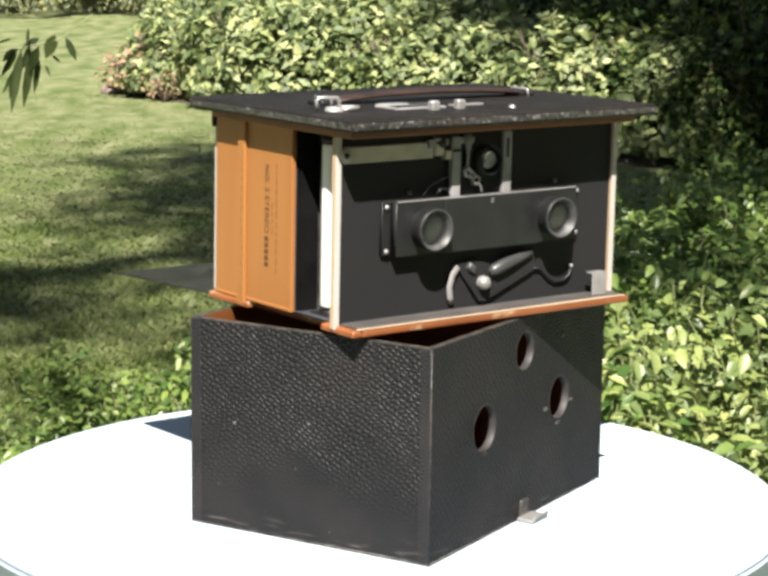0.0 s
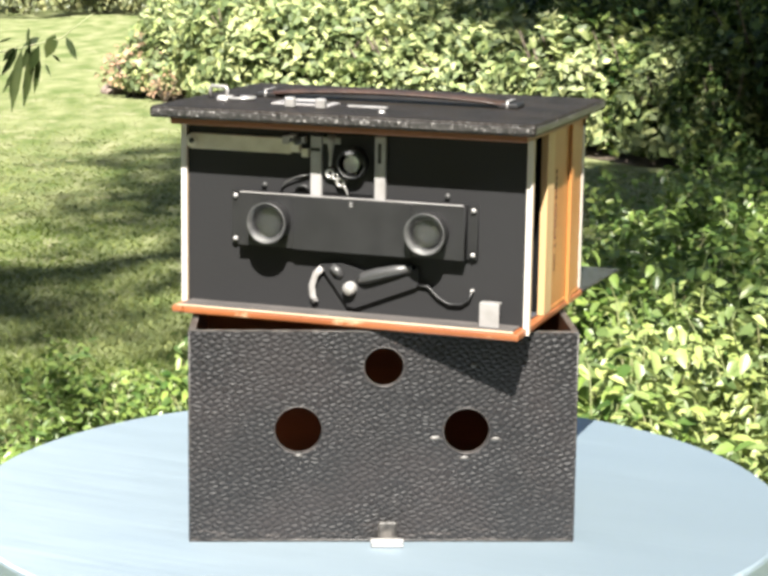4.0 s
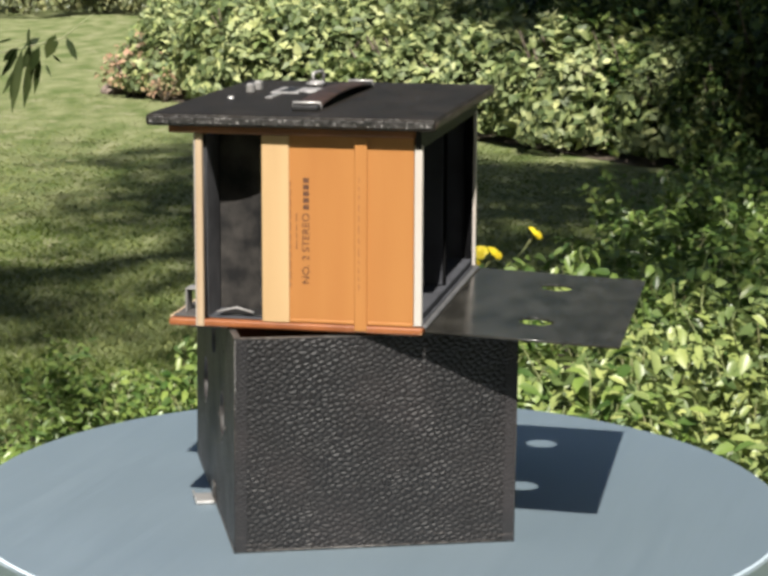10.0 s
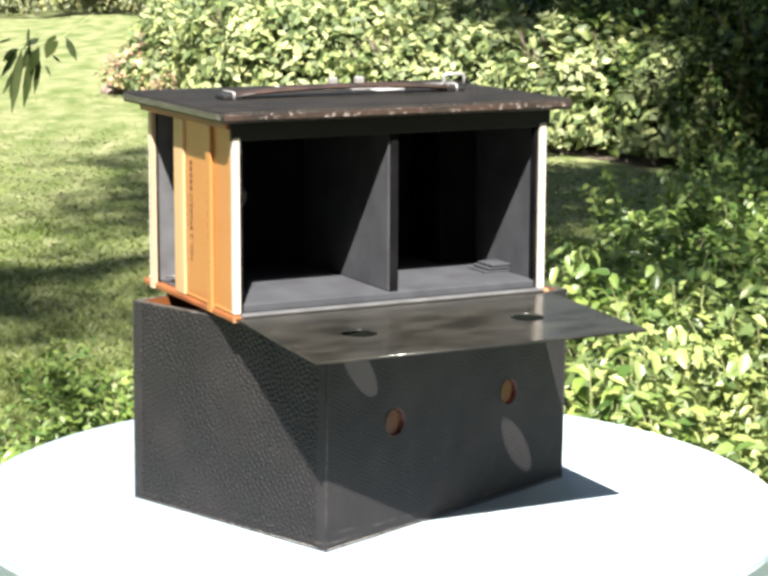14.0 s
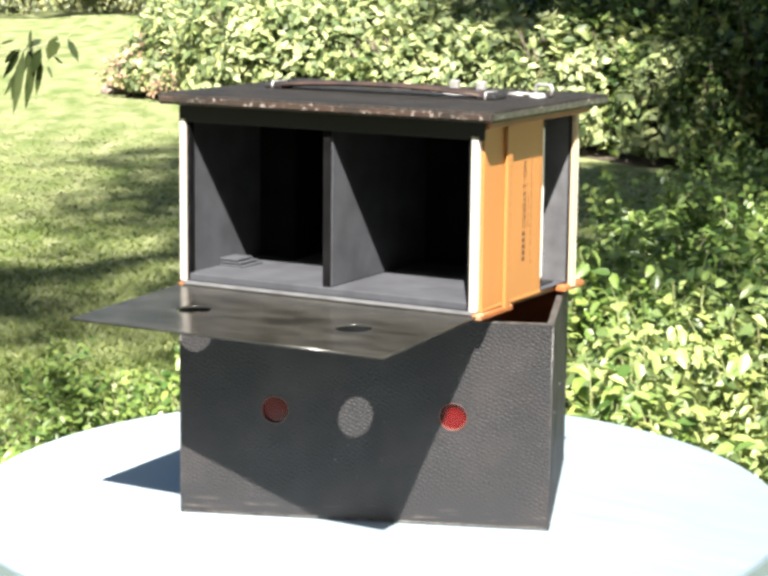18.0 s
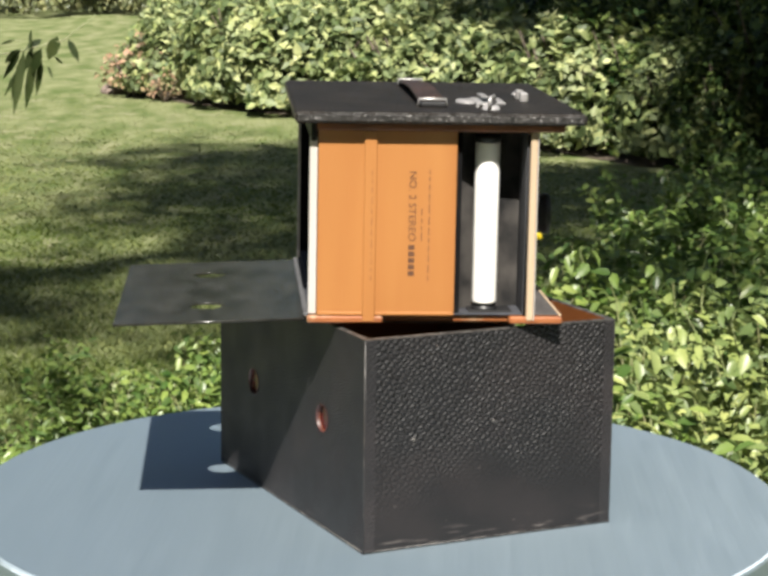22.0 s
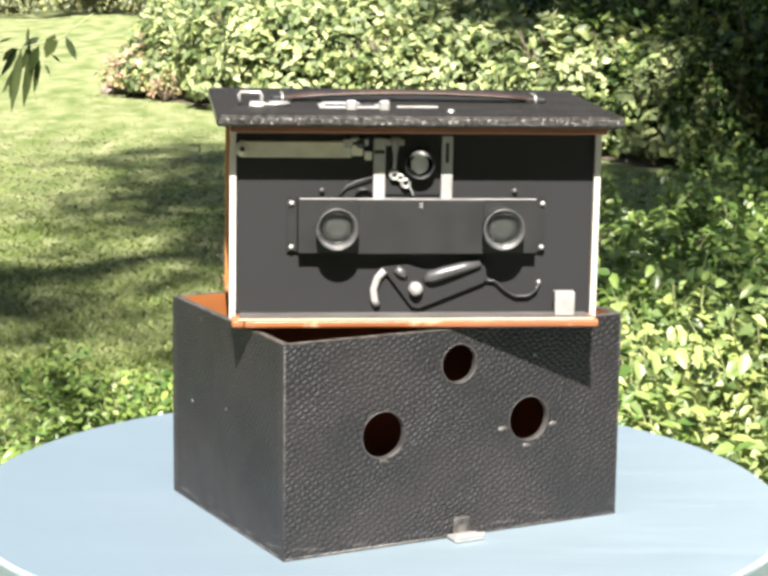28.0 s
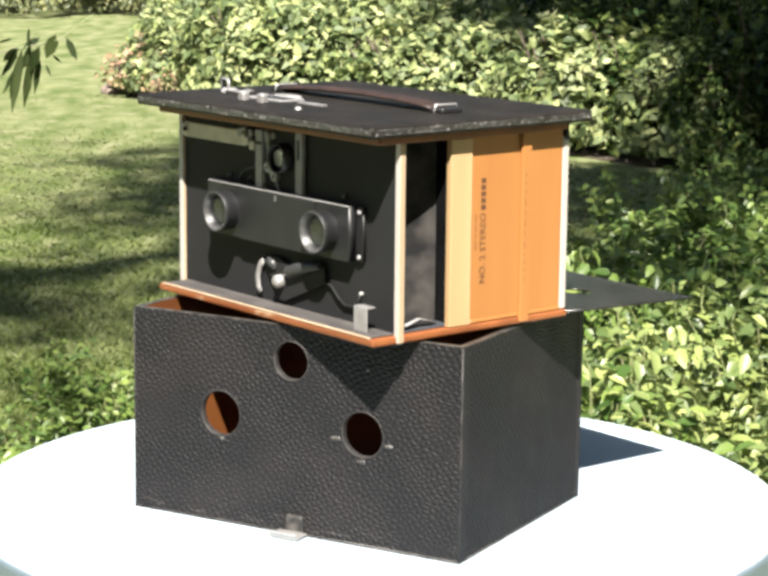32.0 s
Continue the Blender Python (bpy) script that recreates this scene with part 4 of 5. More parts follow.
# ---- wooden camera body ----
def camera_body():
    ob = thing("box_camera_body", "orange wooden box camera body, black lid, back flap open", "camera")
    flip = Matrix.Rotation(math.pi / 2, 4, "X")
    P = lambda name, bm, material, label="": part(name, bm, material, ob, label)
    # base and top
    P("base_board", box(-0.0785, 0.0838, -0.0645, 0.0525, 0.0022, 0.0055, 0.0009, seg=2), ORANGE_FLAT)
    P("plinth", box(-0.0740, 0.0770, -0.0560, 0.0470, 0.0003, 0.0021, 0.0003), DECK, "dark board under the base")
    P("base_edge", box(-0.0842, -0.0786, -0.0645, -0.0400, 0.0022, 0.0055, 0.0008), ORANGE_FLAT)
    P("base_edge", box(-0.0842, -0.0786, 0.0180, 0.0525, 0.0022, 0.0055, 0.0008), ORANGE_FLAT)
    P("floor_lining", box(-0.0803, 0.0803, -0.0466, 0.0515, 0.0056, 0.0064, 0.0002), BLACK_LINING, "black-painted floor")
    P("raised_floor", box(-0.0775, 0.0795, -0.0153, 0.0505, 0.0064, 0.0100, 0.0004), BLACK_LINING, "dull grey-black raised chamber floor")
    P("raised_floor", box(-0.0576, 0.0576, -0.0460, -0.0154, 0.0064, 0.0100, 0.0002), BLACK_LINING, "dull grey-black raised chamber floor")
    P("front_deck", box(-0.0803, 0.0803, -0.0631, -0.0496, 0.0056, 0.0064, 0.0002), DECK, "worn dark deck before the front panel")
    P("top_board", box(-0.0852, 0.0850, -0.0630, 0.0490, 0.0902, 0.0938, 0.0008, seg=2), LID_SHADED_WOOD, "varnished board under the lid, the lid's shade put into its colour")
    P("sill_edge", box(-0.0815, 0.0812, -0.0645, -0.0632, 0.0055, 0.0063, 0.0002), POST, "pale worn edge of the sill")
    lid = P("lid", box(-0.0915, 0.0908, -0.0716, 0.0590, 0.0938, 0.0992, 0.0014, seg=3), LID_LEATHER, "black leatherette lid with scuffed edges")
    for x0, x1, y0, y1 in [(-0.0905, 0.0898, -0.0718, -0.0713), (-0.0905, 0.0898, 0.0587, 0.0592), (-0.0917, -0.0912, -0.0704, 0.0578), (0.0905, 0.0910, -0.0704, 0.0578)]:
        part("worn_edge", box(x0, x1, y0, y1, 0.0951, 0.0979, 0.0002), EDGE_RED if y0 > 0.05 else EDGE_WORN_GLINT, lid, "rubbed reddish lid edge" if y0 > 0.05 else "scuffed lid edge, gloss glints painted among its pale specks")
    P("rear_lintel", box(-0.0835, 0.0835, 0.0491, 0.0515, 0.0852, 0.0938, 0.0004), BLACK_BOARD, "black rail under the lid")
    # posts
    for s in (-1, 1):
        low = 0.0024 if s > 0 else 0.0040
        P("front_post", box(*sorted((s * 0.0822, s * 0.0848)), -0.0508, -0.0476, low, 0.0901, 0.0004), POST, "pale wooden corner post")
        inner, outer = (0.0796, 0.0830) if s > 0 else (0.0776, 0.0812)
        P("rear_post", box(*sorted((s * inner, s * outer)), 0.0484, 0.0520, 0.0060, 0.0869, 0.0004), POST_WHITE, "whitened wooden corner post")
        P("post_face", box(*sorted((s * 0.0821, s * 0.0849)), -0.0513, -0.0509, low, 0.0901, 0.0001), POST_WHITE, "whitened front face of the post")
        P("jamb", box(*sorted((s * (inner - 0.0018), s * (inner - 0.0002))), 0.0466, 0.0506, 0.0066, 0.0869, 0.0002), FLAT_BLACK, "black jamb beside the post")
        panel = P("side_panel", box(*sorted((s * 0.0803, s * 0.0826)), -0.0160 if s > 0 else -0.0145, 0.0482, 0.0056, 0.0901, 0.0003), ORANGE, "orange varnished side panel")
        P("panel_rail", box(*sorted((s * 0.0826, s * 0.0832)), -0.0076 if s > 0 else -0.0140, 0.0216, 0.0058, 0.0074, 0.0003), ORANGE)
        P("panel_rail", box(*sorted((s * 0.0826, s * 0.0832)), 0.0276, 0.0480, 0.0058, 0.0074, 0.0003), ORANGE)
        P("side_batten", box(*sorted((s * 0.0826, s * 0.0843)), 0.0217, 0.0275, 0.0030, 0.0901, 0.0004), ORANGE, "wooden batten")
        P("inner_side", box(*sorted((s * 0.0792, s * 0.0802)), -0.0168 if s > 0 else -0.0138, 0.0464, 0.0065, 0.0900, 0.0001), BLACK_LINING, "black inner wall")
        bm = bmesh.new()
        bow = [(s * (0.0595 + 0.0095 * (i / 8) ** 2), -0.0463 + 0.0300 * i / 8) for i in range(9)]
        rows = [[bm.verts.new((x - s * d, y, z)) for x, y in bow for z in (0.0065, 0.0900)] for d in (0.0, 0.001)]
        for q in rows:
            for i in range(8):
                bm.faces.new((q[2 * i], q[2 * i + 2], q[2 * i + 3], q[2 * i + 1]))
        for a, b in ((0, 1), (16, 17)):
            bm.faces.new((rows[0][a], rows[0][b], rows[1][b], rows[1][a]))
        P("chamber_wall", bm, SMOKY, "smoky grey bowed film chamber wall")
        P("panel_lining", box(*sorted((s * 0.0612, s * 0.0815)), -0.0466, -0.0463, 0.0066, 0.0899, 0), PANEL_GREY, "grey-black inner face of the front panel")
        P("chamber_end", box(*sorted((s * 0.0695, s * 0.0792)), -0.0172, -0.0160 if s > 0 else -0.0139, 0.0065, 0.0900, 0.0001), FLAT_BLACK)
        P("aperture_ring", lathe([(0.0016, 0), (0.0020, 0.0010), (0.0046, 0.0010), (0.0052, 0)], Matrix.Translation((s * 0.0383 + 0.0015, -0.0461, 0.0458)) @ Matrix.Rotation(-math.pi / 2, 4, "X"), 24), NICKEL, "dull metal ring round the lens opening")
        P("chamber_spring", box(*sorted((s * 0.0640, s * 0.0770)), -0.0420, -0.0220, 0.0065, 0.0072, 0.0002), BLACK_METAL, "thin dark spring plate")
        if s > 0:
            P("spring_tongue", tube([(s * 0.079, -0.043, 0.0085), (s * 0.078, -0.034, 0.0105), (s * 0.078, -0.026, 0.0085)], 0.0012, 6, flat=0.4), NICKEL)
        # lettering on the panel: the maker's word stays a bar
        if s > 0:
            m = Matrix.Translation((0.08268, -0.0004, 0.0233)) @ Matrix(((0, 0, 1), (0, -1, 0), (1, 0, 0))).to_4x4() @ Matrix.Diagonal((1.08, 1, 1, 1))
            d = 1
        else:
            m = Matrix.Translation((-0.08268, 0.0055, 0.0721)) @ Matrix(((0, 0, -1), (0, -1, 0), (-1, 0, 0))).to_4x4() @ Matrix.Diagonal((1.08, 1, 1, 1))
            d = -1
        lettering("NO. 2 STEREO", 0.0047, m, "lettering", INK, panel, "dark stamped lettering NO. 2 STEREO")
        for k in range(5):
            z0, z1 = sorted((m.translation.z + d * (0.0338 + 0.0030 * k), m.translation.z + d * (0.0360 + 0.0030 * k)))
            part("maker_bar", box(*sorted((s * 0.0826, s * 0.08272)), -0.0018 if s > 0 else 0.0041, 0.0009 if s > 0 else 0.0069, z0, z1, 0), INK, panel, "dark stamped bar")
        for k, (yy, a, b) in enumerate([(-0.0076, 0.022, 0.070), (-0.0048, 0.039, 0.054)] if s > 0 else [(-0.0023, 0.022, 0.073), (0.0010, 0.040, 0.055)]):
            z = a
            while z < b:
                w = 0.0016 + 0.0030 * ((z * 7919) % 1)
                part("print_bar", box(*sorted((s * 0.0826, s * 0.08270)), yy - 0.00025, yy + 0.00025, z, z + w, 0), FAINT_INK, panel)
                z += w + 0.0011
        z = 0.022
        while z < 0.072:
            w = 0.0014 + 0.0026 * ((z * 6151) % 1)
            part("print_bar", box(*sorted((s * 0.0843, s * 0.08438)), 0.0237, 0.0240, z, z + w, 0), FAINT_INK, panel)
            z += w + 0.0018
    P("pale_stile", box(0.0803, 0.0836, -0.0206, -0.0081, 0.0056, 0.0899, 0.0003), CREAM, "pale unvarnished wooden stile")
    # Deep chamber faces: blacker than the lit lining, with their shade in the colour.
    for x0, x1 in ((-0.0590, -0.0023), (0.0031, 0.0590)):
        P("front_lining", box(x0, x1, -0.0464, -0.0461, 0.0065, 0.0899, 0), FLAT_BLACK, "black lining behind the lenses, darkened for chamber shade")
        P("top_lining", box(x0 - 0.0, x1 + 0.0, -0.0460, 0.0468, 0.0899, 0.0900, 0), FLAT_BLACK, "black ceiling of the chamber, darkened for chamber shade")
    for s in (-1, 1):
        # These walls carry the chamber's shade in their colour too.
        P("chamber_back", box(*sorted((s * 0.0578, s * 0.0583)), -0.0460, -0.0162, 0.0065, 0.0899, 0), FLAT_BLACK)
        P("chamber_return", box(*sorted((s * 0.0583, s * 0.0791)), -0.0159 if s > 0 else -0.0138, -0.0155 if s > 0 else -0.0134, 0.0065, 0.0899, 0), FLAT_BLACK)
    P("partition", box(-0.0022, 0.0026, -0.0462, 0.0480, 0.0101, 0.0900, 0.0004), BLACK_LINING, "black centre partition")
    P("partition_end", box(-0.0020, 0.0022, 0.0481, 0.0494, 0.0101, 0.0869, 0.0003), FLAT_BLACK)
    for s, y in ((-1, 0.005), (1, 0.005)):
        for k in range(3):
            P("film_guide", box(*sorted((s * (0.0640 + 0.002 * k), s * 0.0790)), y + 0.002 * k, y + 0.018, 0.0101 + 0.0015 * k, 0.0110 + 0.0015 * k, 0.0002), BLACK_LINING, "thin stacked guide plates")
    # front panel with lens openings
    plate([(-0.0819, 0.0056), (0.0819, 0.0056), (0.0819, 0.0901), (-0.0819, 0.0901)], [],
          0.003, Matrix.Translation((0, -0.0480, 0)) @ flip, "front_panel", BLACK_BOARD, ob, "matt black front panel")
    # shutter housing
    plate([(-0.0590, 0.0352), (0.0600, 0.0352), (0.0600, 0.0596), (-0.0590, 0.0596)], [(-0.0371, 0.0470, 0.0045), (0.0388, 0.0470, 0.0045)],
          0.0018, Matrix.Translation((0, -0.0505, 0)) @ flip, "flange", BLACK_METAL, ob)
    plate([(-0.0540, 0.0350), (0.0550, 0.0350), (0.0550, 0.0597), (-0.0540, 0.0597)], [(-0.0371, 0.0470, 0.0045), (0.0388, 0.0470, 0.0045)],
                    0.0040, Matrix.Translation((0, -0.05355, 0)) @ flip, "shutter_housing", BLACK_METAL, ob, "black enamelled shutter housing")
    P("cover_plate", box(-0.0268, 0.0303, -0.0563, -0.0556, 0.0346, 0.0594, 0.0003), BLACK_METAL)
    for x in (-0.0541, 0.0551):
        P("flange_groove", box(x - 0.0004, x + 0.0004, -0.0516, -0.0512, 0.0354, 0.0594, 0), FLAT_BLACK)
    P("worn_ridge", box(-0.0535, 0.0545, -0.0559, -0.0551, 0.0594, 0.0600, 0.0002), NICKEL, "bare metal edge of the housing")
    # Two tiny pale bars for the print mark on the cover plate.
    for z in (0.0561, 0.0575):
        P("cover_mark", box(0.0008, 0.0022, -0.0565, -0.0562, z, z + 0.0006, 0), NICKEL, "small pale print mark on the cover plate")
    for x in (-0.0371, 0.0388):
        at = Matrix.Translation((x, -0.0555, 0.0470)) @ flip @ Matrix.Diagonal((1, 1, 0.91, 1))
        P("lens_tube", lathe([(0.0046, 0.0), (0.0046, 0.0015), (0.0068, 0.0030), (0.0070, 0.0052), (0.0074, 0.0060), (0.0088, 0.0086), (0.0092, 0.0090), (0.0096, 0.0084), (0.0097, 0.0060), (0.0092, 0.0048), (0.0092, 0.0)], at, 40), BLACK_METAL, "black lens tube with a worn funnel rim")
        P("lens_rim", lathe([(0.0076, 0.00655), (0.0087, 0.00865), (0.0091, 0.0091), (0.0095, 0.0088)], at, 40), RIM_GREY, "rubbed grey rim of the lens tube")
        P("iris", lathe([(0, 0.0044), (0.0030, 0.0044), (0.0066, 0.0044), (0.0067, 0.0040)], at, 32), BLACK_METAL, "dark shutter blade behind the lens")
        P("lens_ring", lathe([(0.0060, 0.0046), (0.0062, 0.0050), (0.0066, 0.0050), (0.0068, 0.0046)], at, 32), FLAT_BLACK, "dull black ring behind the lens")
        gl = P("lens", lathe([(0, 0.0064), (0.0030, 0.0062), (0.0058, 0.0057), (0.0066, 0.0055), (0.0067, 0.0053), (0.0064, 0.0051), (0.0058, 0.0050), (0, 0.0050)], at, 32), LENS, "clear glass lens")
        gl.visible_shadow = False
    for x in (-0.0570, 0.0582):
        for z in (0.0371, 0.0573):
            P("screw", lathe([(0, 0.0010), (0.0008, 0.0008), (0.0012, 0.0)], Matrix.Translation((x, -0.0520, z)) @ flip, 12), NICKEL, "small dull screw")
    for x in (-0.0432, 0.0453):
        P("bolt", lathe([(0, 0.0016), (0.0012, 0.0014), (0.0013, 0.0)], Matrix.Translation((x, -0.0495, 0.0628)) @ flip, 12), RIM_GREY)
    # finder and its bars
    P("finder_back", box(-0.0146, 0.0110, -0.0502, -0.0495, 0.0610, 0.0880, 0.0001), BLACK_BOARD)
    eye = Matrix.Translation((0.0008, -0.0502, 0.0755)) @ flip
    P("finder_tube", lathe([(0.0061, 0), (0.0061, 0.0046), (0.0064, 0.0054), (0.0068, 0.0052), (0.0070, 0.0)], eye, 32), BLACK_METAL)
    P("finder_mirror", lathe([(0, 0.0016), (0.0056, 0.0012), (0.0060, 0.0010), (0.0060, 0.0004)], eye, 28), SILVER)
    fl = P("finder_lens", lathe([(0, 0.0032), (0.0035, 0.0029), (0.0059, 0.0024), (0.0060, 0.0020), (0, 0.0020)], eye, 28), FINDER_GLASS, "small glass finder lens")
    fl.visible_shadow = False
    P("finder_bar", box(-0.0200, -0.0146, -0.0522, -0.0496, 0.0585, 0.0870, 0.0004), NICKEL, "pale metal bar")
    P("finder_bar", box(0.0110, 0.0162, -0.0522, -0.0496, 0.0585, 0.0882, 0.0004), NICKEL, "pale metal bar")
    P("bar_slot", box(0.0127, 0.0143, -0.0525, -0.0521, 0.0760, 0.0850, 0.0001), BLACK_METAL)
    P("bar_notch", box(-0.0198, -0.0150, -0.0527, -0.0521, 0.0800, 0.0815, 0.0002), BLACK_METAL)
    gauge = P("spring_bar", box(-0.0806, -0.0300, -0.0512, -0.0496, 0.0779, 0.0853, 0.0005), BRASSY, "long olive brass bar")
    part("bar_end", lathe([(0, 0.0018), (0.0033, 0.0016), (0.0034, 0.0)], Matrix.Translation((-0.0794, -0.0496, 0.0816)) @ flip, 20), BRASSY, gauge)
    part("bar_screw", lathe([(0, 0.0026), (0.0012, 0.0022), (0.0014, 0.0)], Matrix.Translation((-0.0794, -0.0500, 0.0816)) @ flip, 12), BLACK_METAL, gauge)
    for k, (x, z, w, h) in enumerate([(-0.0318, 0.0845, 0.004, 0.004), (-0.0275, 0.0815, 0.005, 0.005), (-0.0240, 0.0850, 0.003, 0.003), (-0.0225, 0.0790, 0.0035, 0.004), (-0.0285, 0.0862, 0.004, 0.002)]):
        P("shutter_link", box(x - w / 2, x + w / 2, -0.0528, -0.0496, z - h / 2, z + h / 2, 0.0004), BRASSY if k % 2 else NICKEL)
    P("gear", lathe([(0, 0.003), (0.0022, 0.0028), (0.0023, 0.0)], Matrix.Translation((-0.0262, -0.0500, 0.0845)) @ flip, 14), BLACK_METAL)
    P("link_pin", tube([(-0.0102, -0.0508, 0.0875), (-0.0102, -0.0514, 0.0840), (-0.0102, -0.0516, 0.0790), (-0.0104, -0.0516, 0.0730)], 0.0010, 8, up=Vector((0, 1, 0)), taper=[2.0, 1.8, 0.9, 0.7]), NICKEL, "tapered metal pin")
    for x, z, r in [(-0.0104, 0.0702, 0.0026), (-0.0078, 0.0690, 0.0020), (-0.0052, 0.0664, 0.0026)]:
        P("link_washer", lathe([(r * 0.38, 0.0018), (r * 0.55, 0.0026), (r * 0.9, 0.0024), (r, 0.0012), (r, 0.0)], Matrix.Translation((x, -0.0502, z)) @ flip, 18), STEEL, "bright linked washer")
    P("spring_wire", tube([(-0.0040, -0.0518, 0.0655), (-0.0030, -0.0522, 0.0640), (-0.0020, -0.0522, 0.0618), (-0.0017, -0.0518, 0.0596)], 0.0005, 6, up=Vector((0, 1, 0))), STEEL, "thin bent spring wire")
    P("link_plate", box(-0.0145, -0.0060, -0.0512, -0.0502, 0.0835, 0.0865, 0.0003), NICKEL)
    P("cable", tube([(-0.0350, -0.0502, 0.0610), (-0.0320, -0.0512, 0.0650), (-0.0270, -0.0516, 0.0675), (-0.0205, -0.0512, 0.0690)], 0.00042, 6, up=Vector((0, 1, 0))), RIM_GREY, "thin shutter cable")
    P("cable_loop", tube([(-0.0275, -0.0505, 0.0608), (-0.0260, -0.0512, 0.0635), (-0.0225, -0.0512, 0.0635), (-0.0205, -0.0505, 0.0608)], 0.0008, 6, up=Vector((0, 1, 0))), BLACK_METAL)
    # lever below the housing
    plate([(-0.0153, 0.0278), (-0.0012, 0.0092), (0.0022, 0.0086), (0.0318, 0.0205), (0.0330, 0.0235), (0.0325, 0.0290), (0.0200, 0.0272), (0.0080, 0.0230), (0.0052, 0.0262), (-0.0040, 0.0290)],
          [], 0.0022, Matrix.Translation((0, -0.0507, 0)) @ flip, "lever_plate", BLACK_BOARD, ob)
    P("lever_handle", tube([(0.0042, -0.0520, 0.0218), (0.0072, -0.0524, 0.0232), (0.0130, -0.0526, 0.0252), (0.0220, -0.0524, 0.0277), (0.0300, -0.0520, 0.0294)], 0.0030, 14, up=Vector((0, 1, 0)), taper=[.55, 1, 1, .85, .6]), GLOSS_BLACK, "satin black lever handle")
    P("lever_boss", tube([(-0.0090, -0.0517, 0.0272), (-0.0062, -0.0519, 0.0250), (-0.0042, -0.0517, 0.0228)], 0.0024, 10, up=Vector((0, 1, 0)), taper=[.8, 1, .5]), GLOSS_BLACK, "embossed ridge of the lever plate")
    P("pivot_knob", lathe([(0, 0.0052), (0.0020, 0.0050), (0.0032, 0.0036), (0.0033, 0.0)], Matrix.Translation((0.0002, -0.0510, 0.0178)) @ flip, 20), STEEL, "bright round pivot knob")
    P("lever_arm", tube([(-0.0140, -0.0512, 0.0262), (-0.0172, -0.0514, 0.0228), (-0.0190, -0.0514, 0.0175), (-0.0186, -0.0514, 0.0125), (-0.0172, -0.0512, 0.0098)], 0.0017, 8, flat=0.5, up=Vector((0, 1, 0))), NICKEL, "pale curved lever arm")
    P("lever_wire", tube([(0.0320, -0.0508, 0.0215), (0.0370, -0.0510, 0.0212), (0.0420, -0.0510, 0.0165), (0.0470, -0.0510, 0.0138), (0.0530, -0.0510, 0.0140), (0.0565, -0.0510, 0.0165), (0.0578, -0.0508, 0.0200)], 0.0007, 6, up=Vector((0, 1, 0))), BLACK_METAL, "bent dark wire")
    P("wire_pin", lathe([(0, 0.002), (0.0009, 0.0016), (0.0010, 0.0)], Matrix.Translation((0.0578, -0.0495, 0.0205)) @ flip, 10), STEEL)
    clip = P("clip", box(0.0640, 0.0732, -0.0596, -0.0588, 0.0064, 0.0172, 0.0003), NICKEL, "bent bright metal clip")
    part("clip_top", box(0.0640, 0.0732, -0.0596, -0.0545, 0.0168, 0.0176, 0.0003), STEEL, clip)
    # film spool
    sp = P("film_spool", lathe([(0, 0.0100), (0.0056, 0.0100), (0.0057, 0.0110), (0.0057, 0.0835), (0.0056, 0.0842), (0, 0.0842)], Matrix.Translation((-0.0700, -0.0298, 0)), 32), PAPER, "film spool wrapped in white paper")
    part("spool_end", lathe([(0.0045, 0.0066), (0.0062, 0.0070), (0.0062, 0.0082), (0.0045, 0.0086), (0.0050, 0.0100), (0, 0.0100)], Matrix.Translation((-0.0700, -0.0298, 0)), 24), BLACK_METAL, sp)
    part("spool_end", lathe([(0, 0.0842), (0.0050, 0.0842), (0.0062, 0.0858), (0.0062, 0.0870), (0, 0.0872)], Matrix.Translation((-0.0700, -0.0298, 0)), 24), BLACK_METAL, sp)
    # back flap, hinged at the floor
    fm = Matrix.Translation((0, 0.0525, 0.0040)) @ Matrix.Rotation(radians(-2.35), 4, "X")
    plate([(-0.0824, 0.0012), (0.0829, 0.0012), (0.0829, 0.0875), (-0.0824, 0.0877)], [(-0.0438, 0.0458, 0.0083), (0.0428, 0.0458, 0.0083)], 0.0011, fm, "back_flap", FLAP_TOP, ob, "scuffed black board flap with two round holes, lying open")
    P("hinge_strip", box(-0.0800, 0.0800, 0.0514, 0.0540, 0.0044, 0.0062, 0.0006), HINGE_CLOTH, "grey cloth hinge strip")
    # lid fittings
    top = 0.0992
    arch = [(-0.058 + 0.118 * i / 10, -0.0050, top + 0.0014 + 0.0028 * math.sin(math.pi * i / 10) ** 0.7) for i in range(11)]
    bm = bmesh.new()
    tube(arch, 0.0064, 12, bm, flat=0.2)
    handle = P("carrying_handle", bm, STRAP, "brown leather carrying strap")
    for x in (-0.059, 0.061):
        part("handle_end", box(x - 0.005, x + 0.005, -0.0112, 0.0012, top - 0.0002, top + 0.0024, 0.0007), BLACK_METAL, handle, "black handle end plate")
        part("handle_staple", tube([(x, -0.0118, top), (x, -0.0112, top + 0.0034), (x, 0.0012, top + 0.0034), (x, 0.0018, top)], 0.0006, 6, up=Vector((1, 0, 0))), STEEL, handle, "bright metal staple")
    for x in (-0.0305, -0.0155):
        P("stud", box(x - 0.0024, x + 0.0024, -0.0530, -0.0490, top - 0.0002, top + 0.0048, 0.0008), STEEL, "bright metal stud")
    P("counter_plate", box(-0.0440, -0.0150, -0.0410, -0.0270, top - 0.0001, top + 0.0008, 0.0002), NICKEL, "pale metal plate on the lid")
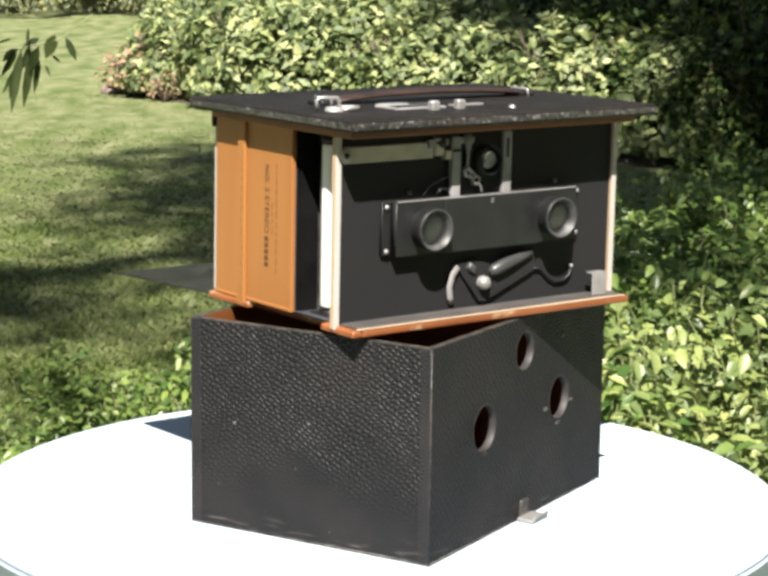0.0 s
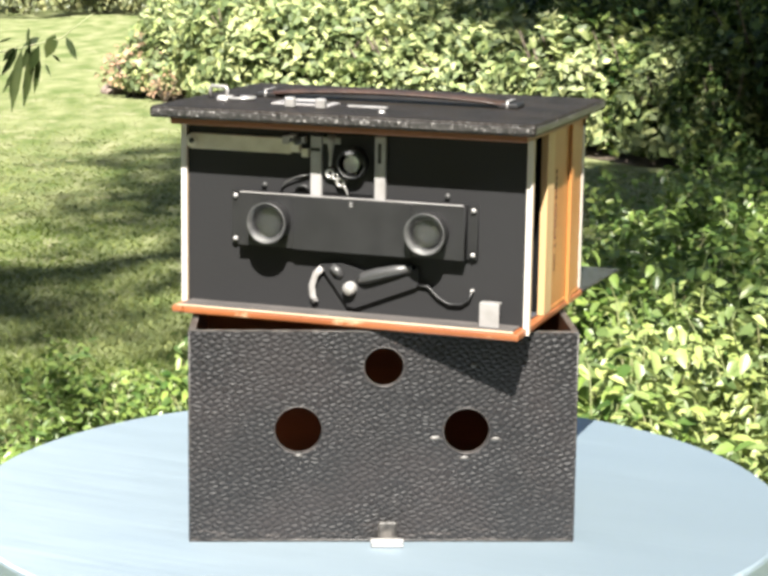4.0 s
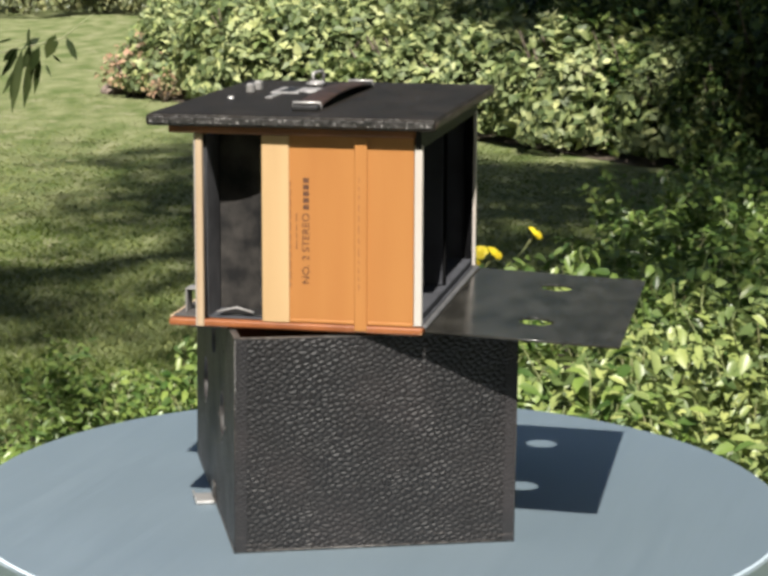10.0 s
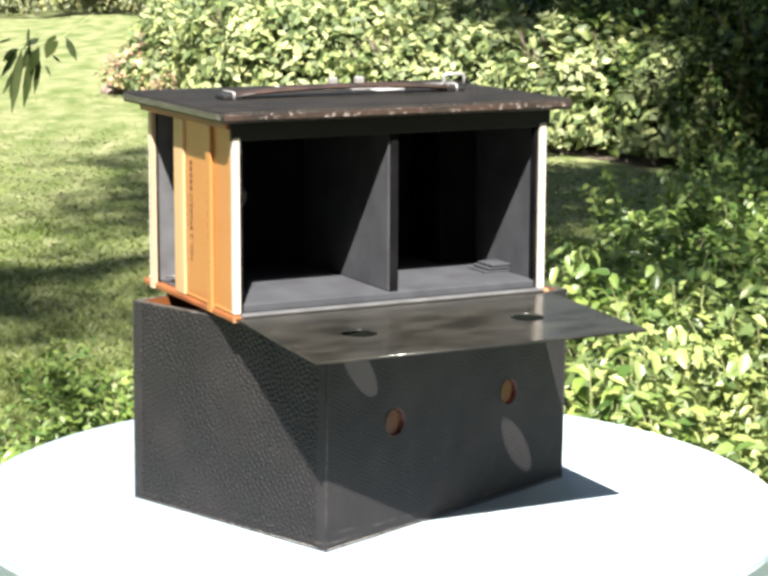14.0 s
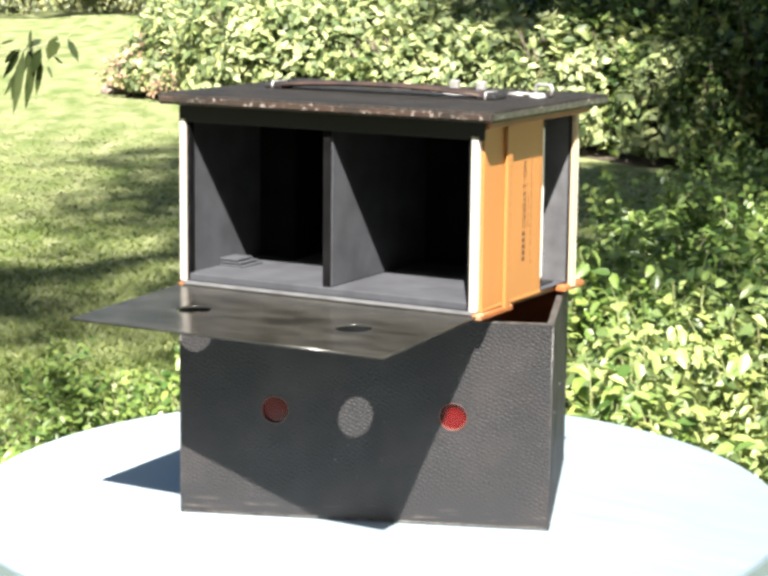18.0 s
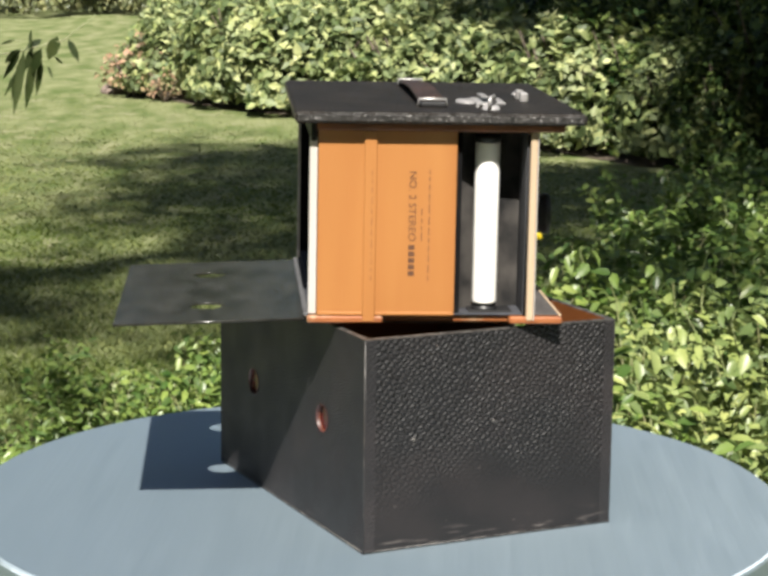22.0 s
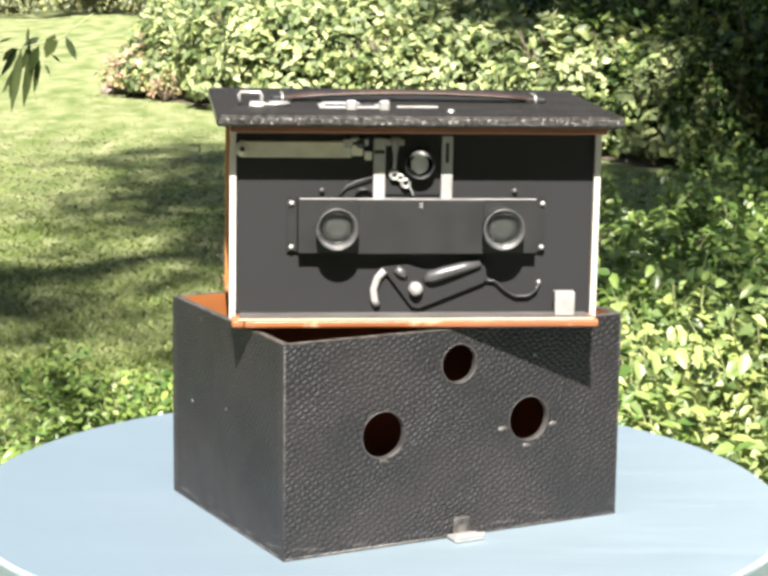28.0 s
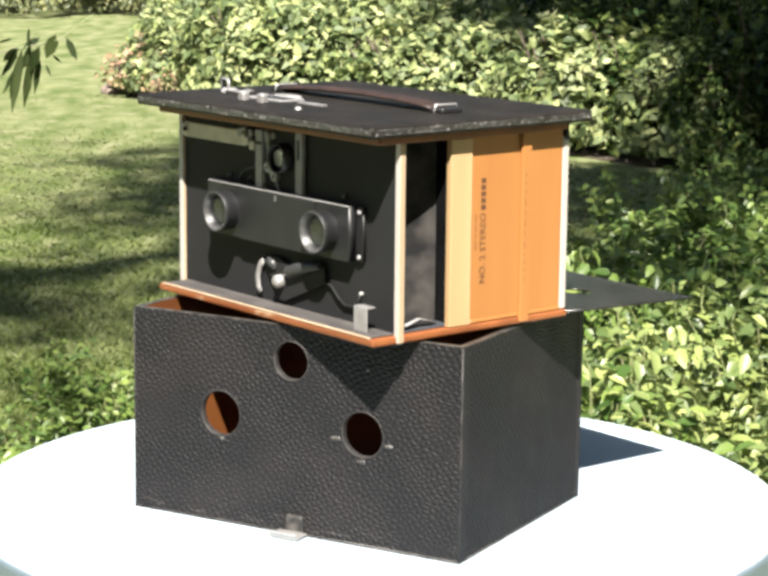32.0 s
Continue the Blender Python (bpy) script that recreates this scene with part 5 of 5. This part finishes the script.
    P("counter_window", box(-0.0410, -0.0180, -0.0375, -0.0305, top + 0.0008, top + 0.0010, 0.0), BLACK_METAL)
    P("slide_strip", box(-0.0080, 0.0110, -0.0370, -0.0335, top - 0.0001, top + 0.0008, 0.0002), STEEL)
    P("dot_stud", lathe([(0, top + 0.0014), (0.0014, top + 0.0012), (0.0018, top - 0.0002)], Matrix.Translation((0.0145, -0.0530, 0)), 12), STEEL)
    key = P("winding_key", lathe([(0, top + 0.0020), (0.0036, top + 0.0018), (0.0042, top - 0.0002)], Matrix.Translation((-0.0715, -0.0305, 0)), 20), NICKEL, "folding wire winding key")
    part("key_loop", tube([(-0.0795, -0.0288, top + 0.0006), (-0.0800, -0.0289, top + 0.0048), (-0.0790, -0.0292, top + 0.0060), (-0.0708, -0.0318, top + 0.0060), (-0.0698, -0.0321, top + 0.0050), (-0.0700, -0.0320, top + 0.0006)], 0.0009, 8, up=Vector((0.3, 1, 0.1))), STEEL, key, "bright upright wire loop")
    part("key_wing", tube([(-0.0690, -0.0340, top + 0.0008), (-0.0600, -0.0330, top + 0.0010), (-0.0572, -0.0300, top + 0.0010), (-0.0580, -0.0262, top + 0.0010), (-0.0660, -0.0250, top + 0.0010)], 0.0008, 8), STEEL, key, "bright wire loop lying flat")
    P("counter_tongue", lathe([(0, top + 0.0012), (0.0058, top + 0.0011), (0.0064, top - 0.0001)], Matrix.Translation((-0.0330, -0.0235, 0)) @ Matrix.Diagonal((1.5, 0.8, 1, 1)), 24), NICKEL, "pale rounded plate on the lid")
    return ob


BODY = camera_body()


# ---- the turning table ----
TURN = [391.5, 385.6, 379.8, 372.7, 365.4, 358.6, 350.5, 342.2, 334.7, 327.8, 321.1, 314.9, 308.9, 301.8, 294.8, 288.4, 280.5, 273.8, 267.0, 259.0, 252.9, 245.9, 238.5, 231.8, 225.7, 218.7, 213.5, 207.7, 200.7, 193.3, 185.6, 177.8, 170.2, 162.9, 155.8, 150.3, 144.5, 136.9, 128.9, 122.0, 115.9, 108.9, 104.1, 97.2, 88.0, 79.2, 71.9, 63.1, 55.0, 47.9, 40.0, 33.2, 26.6, 20.2, 13.7, 6.9, 0.2, -7.9, -16.3, -23.7, -30.6, -36.9, -44.2, -50.0, -56.8]


def motions():
    """Tabletop, case and camera body turn together about the table's middle, half a second from row to row."""
    case0 = pose(0.0072, -0.0144, 0.0, 0, 0, 27.5)
    body0 = pose(0.0107, -0.0135, 0.0986, 0.41, 0.32, 6.1)
    for ob, m in ((TABLETOP, Matrix()), (CASE, case0), (BODY, body0)):
        walk(ob, [(0.5 * i, pose(0, 0, TOP, 0, 0, a) @ m) for i, a in enumerate(TURN)])
    # the hanging twig stirs a little in the air
    walk(TWIG, [(t, pose(dx, 0, dz)) for t, dx, dz in [(0, 0, 0), (2.0, 0.001, 0.001), (6.0, 0, 0.001), (10.0, 0.001, 0), (13.0, 0, 0), (17.0, 0.004, -0.002),
                                                       (20.0, 0.004, -0.003), (21.5, 0.005, -0.003), (24.0, 0, 0), (28.0, 0, 0.001), (32.0, 0.001, 0)]])


motions()
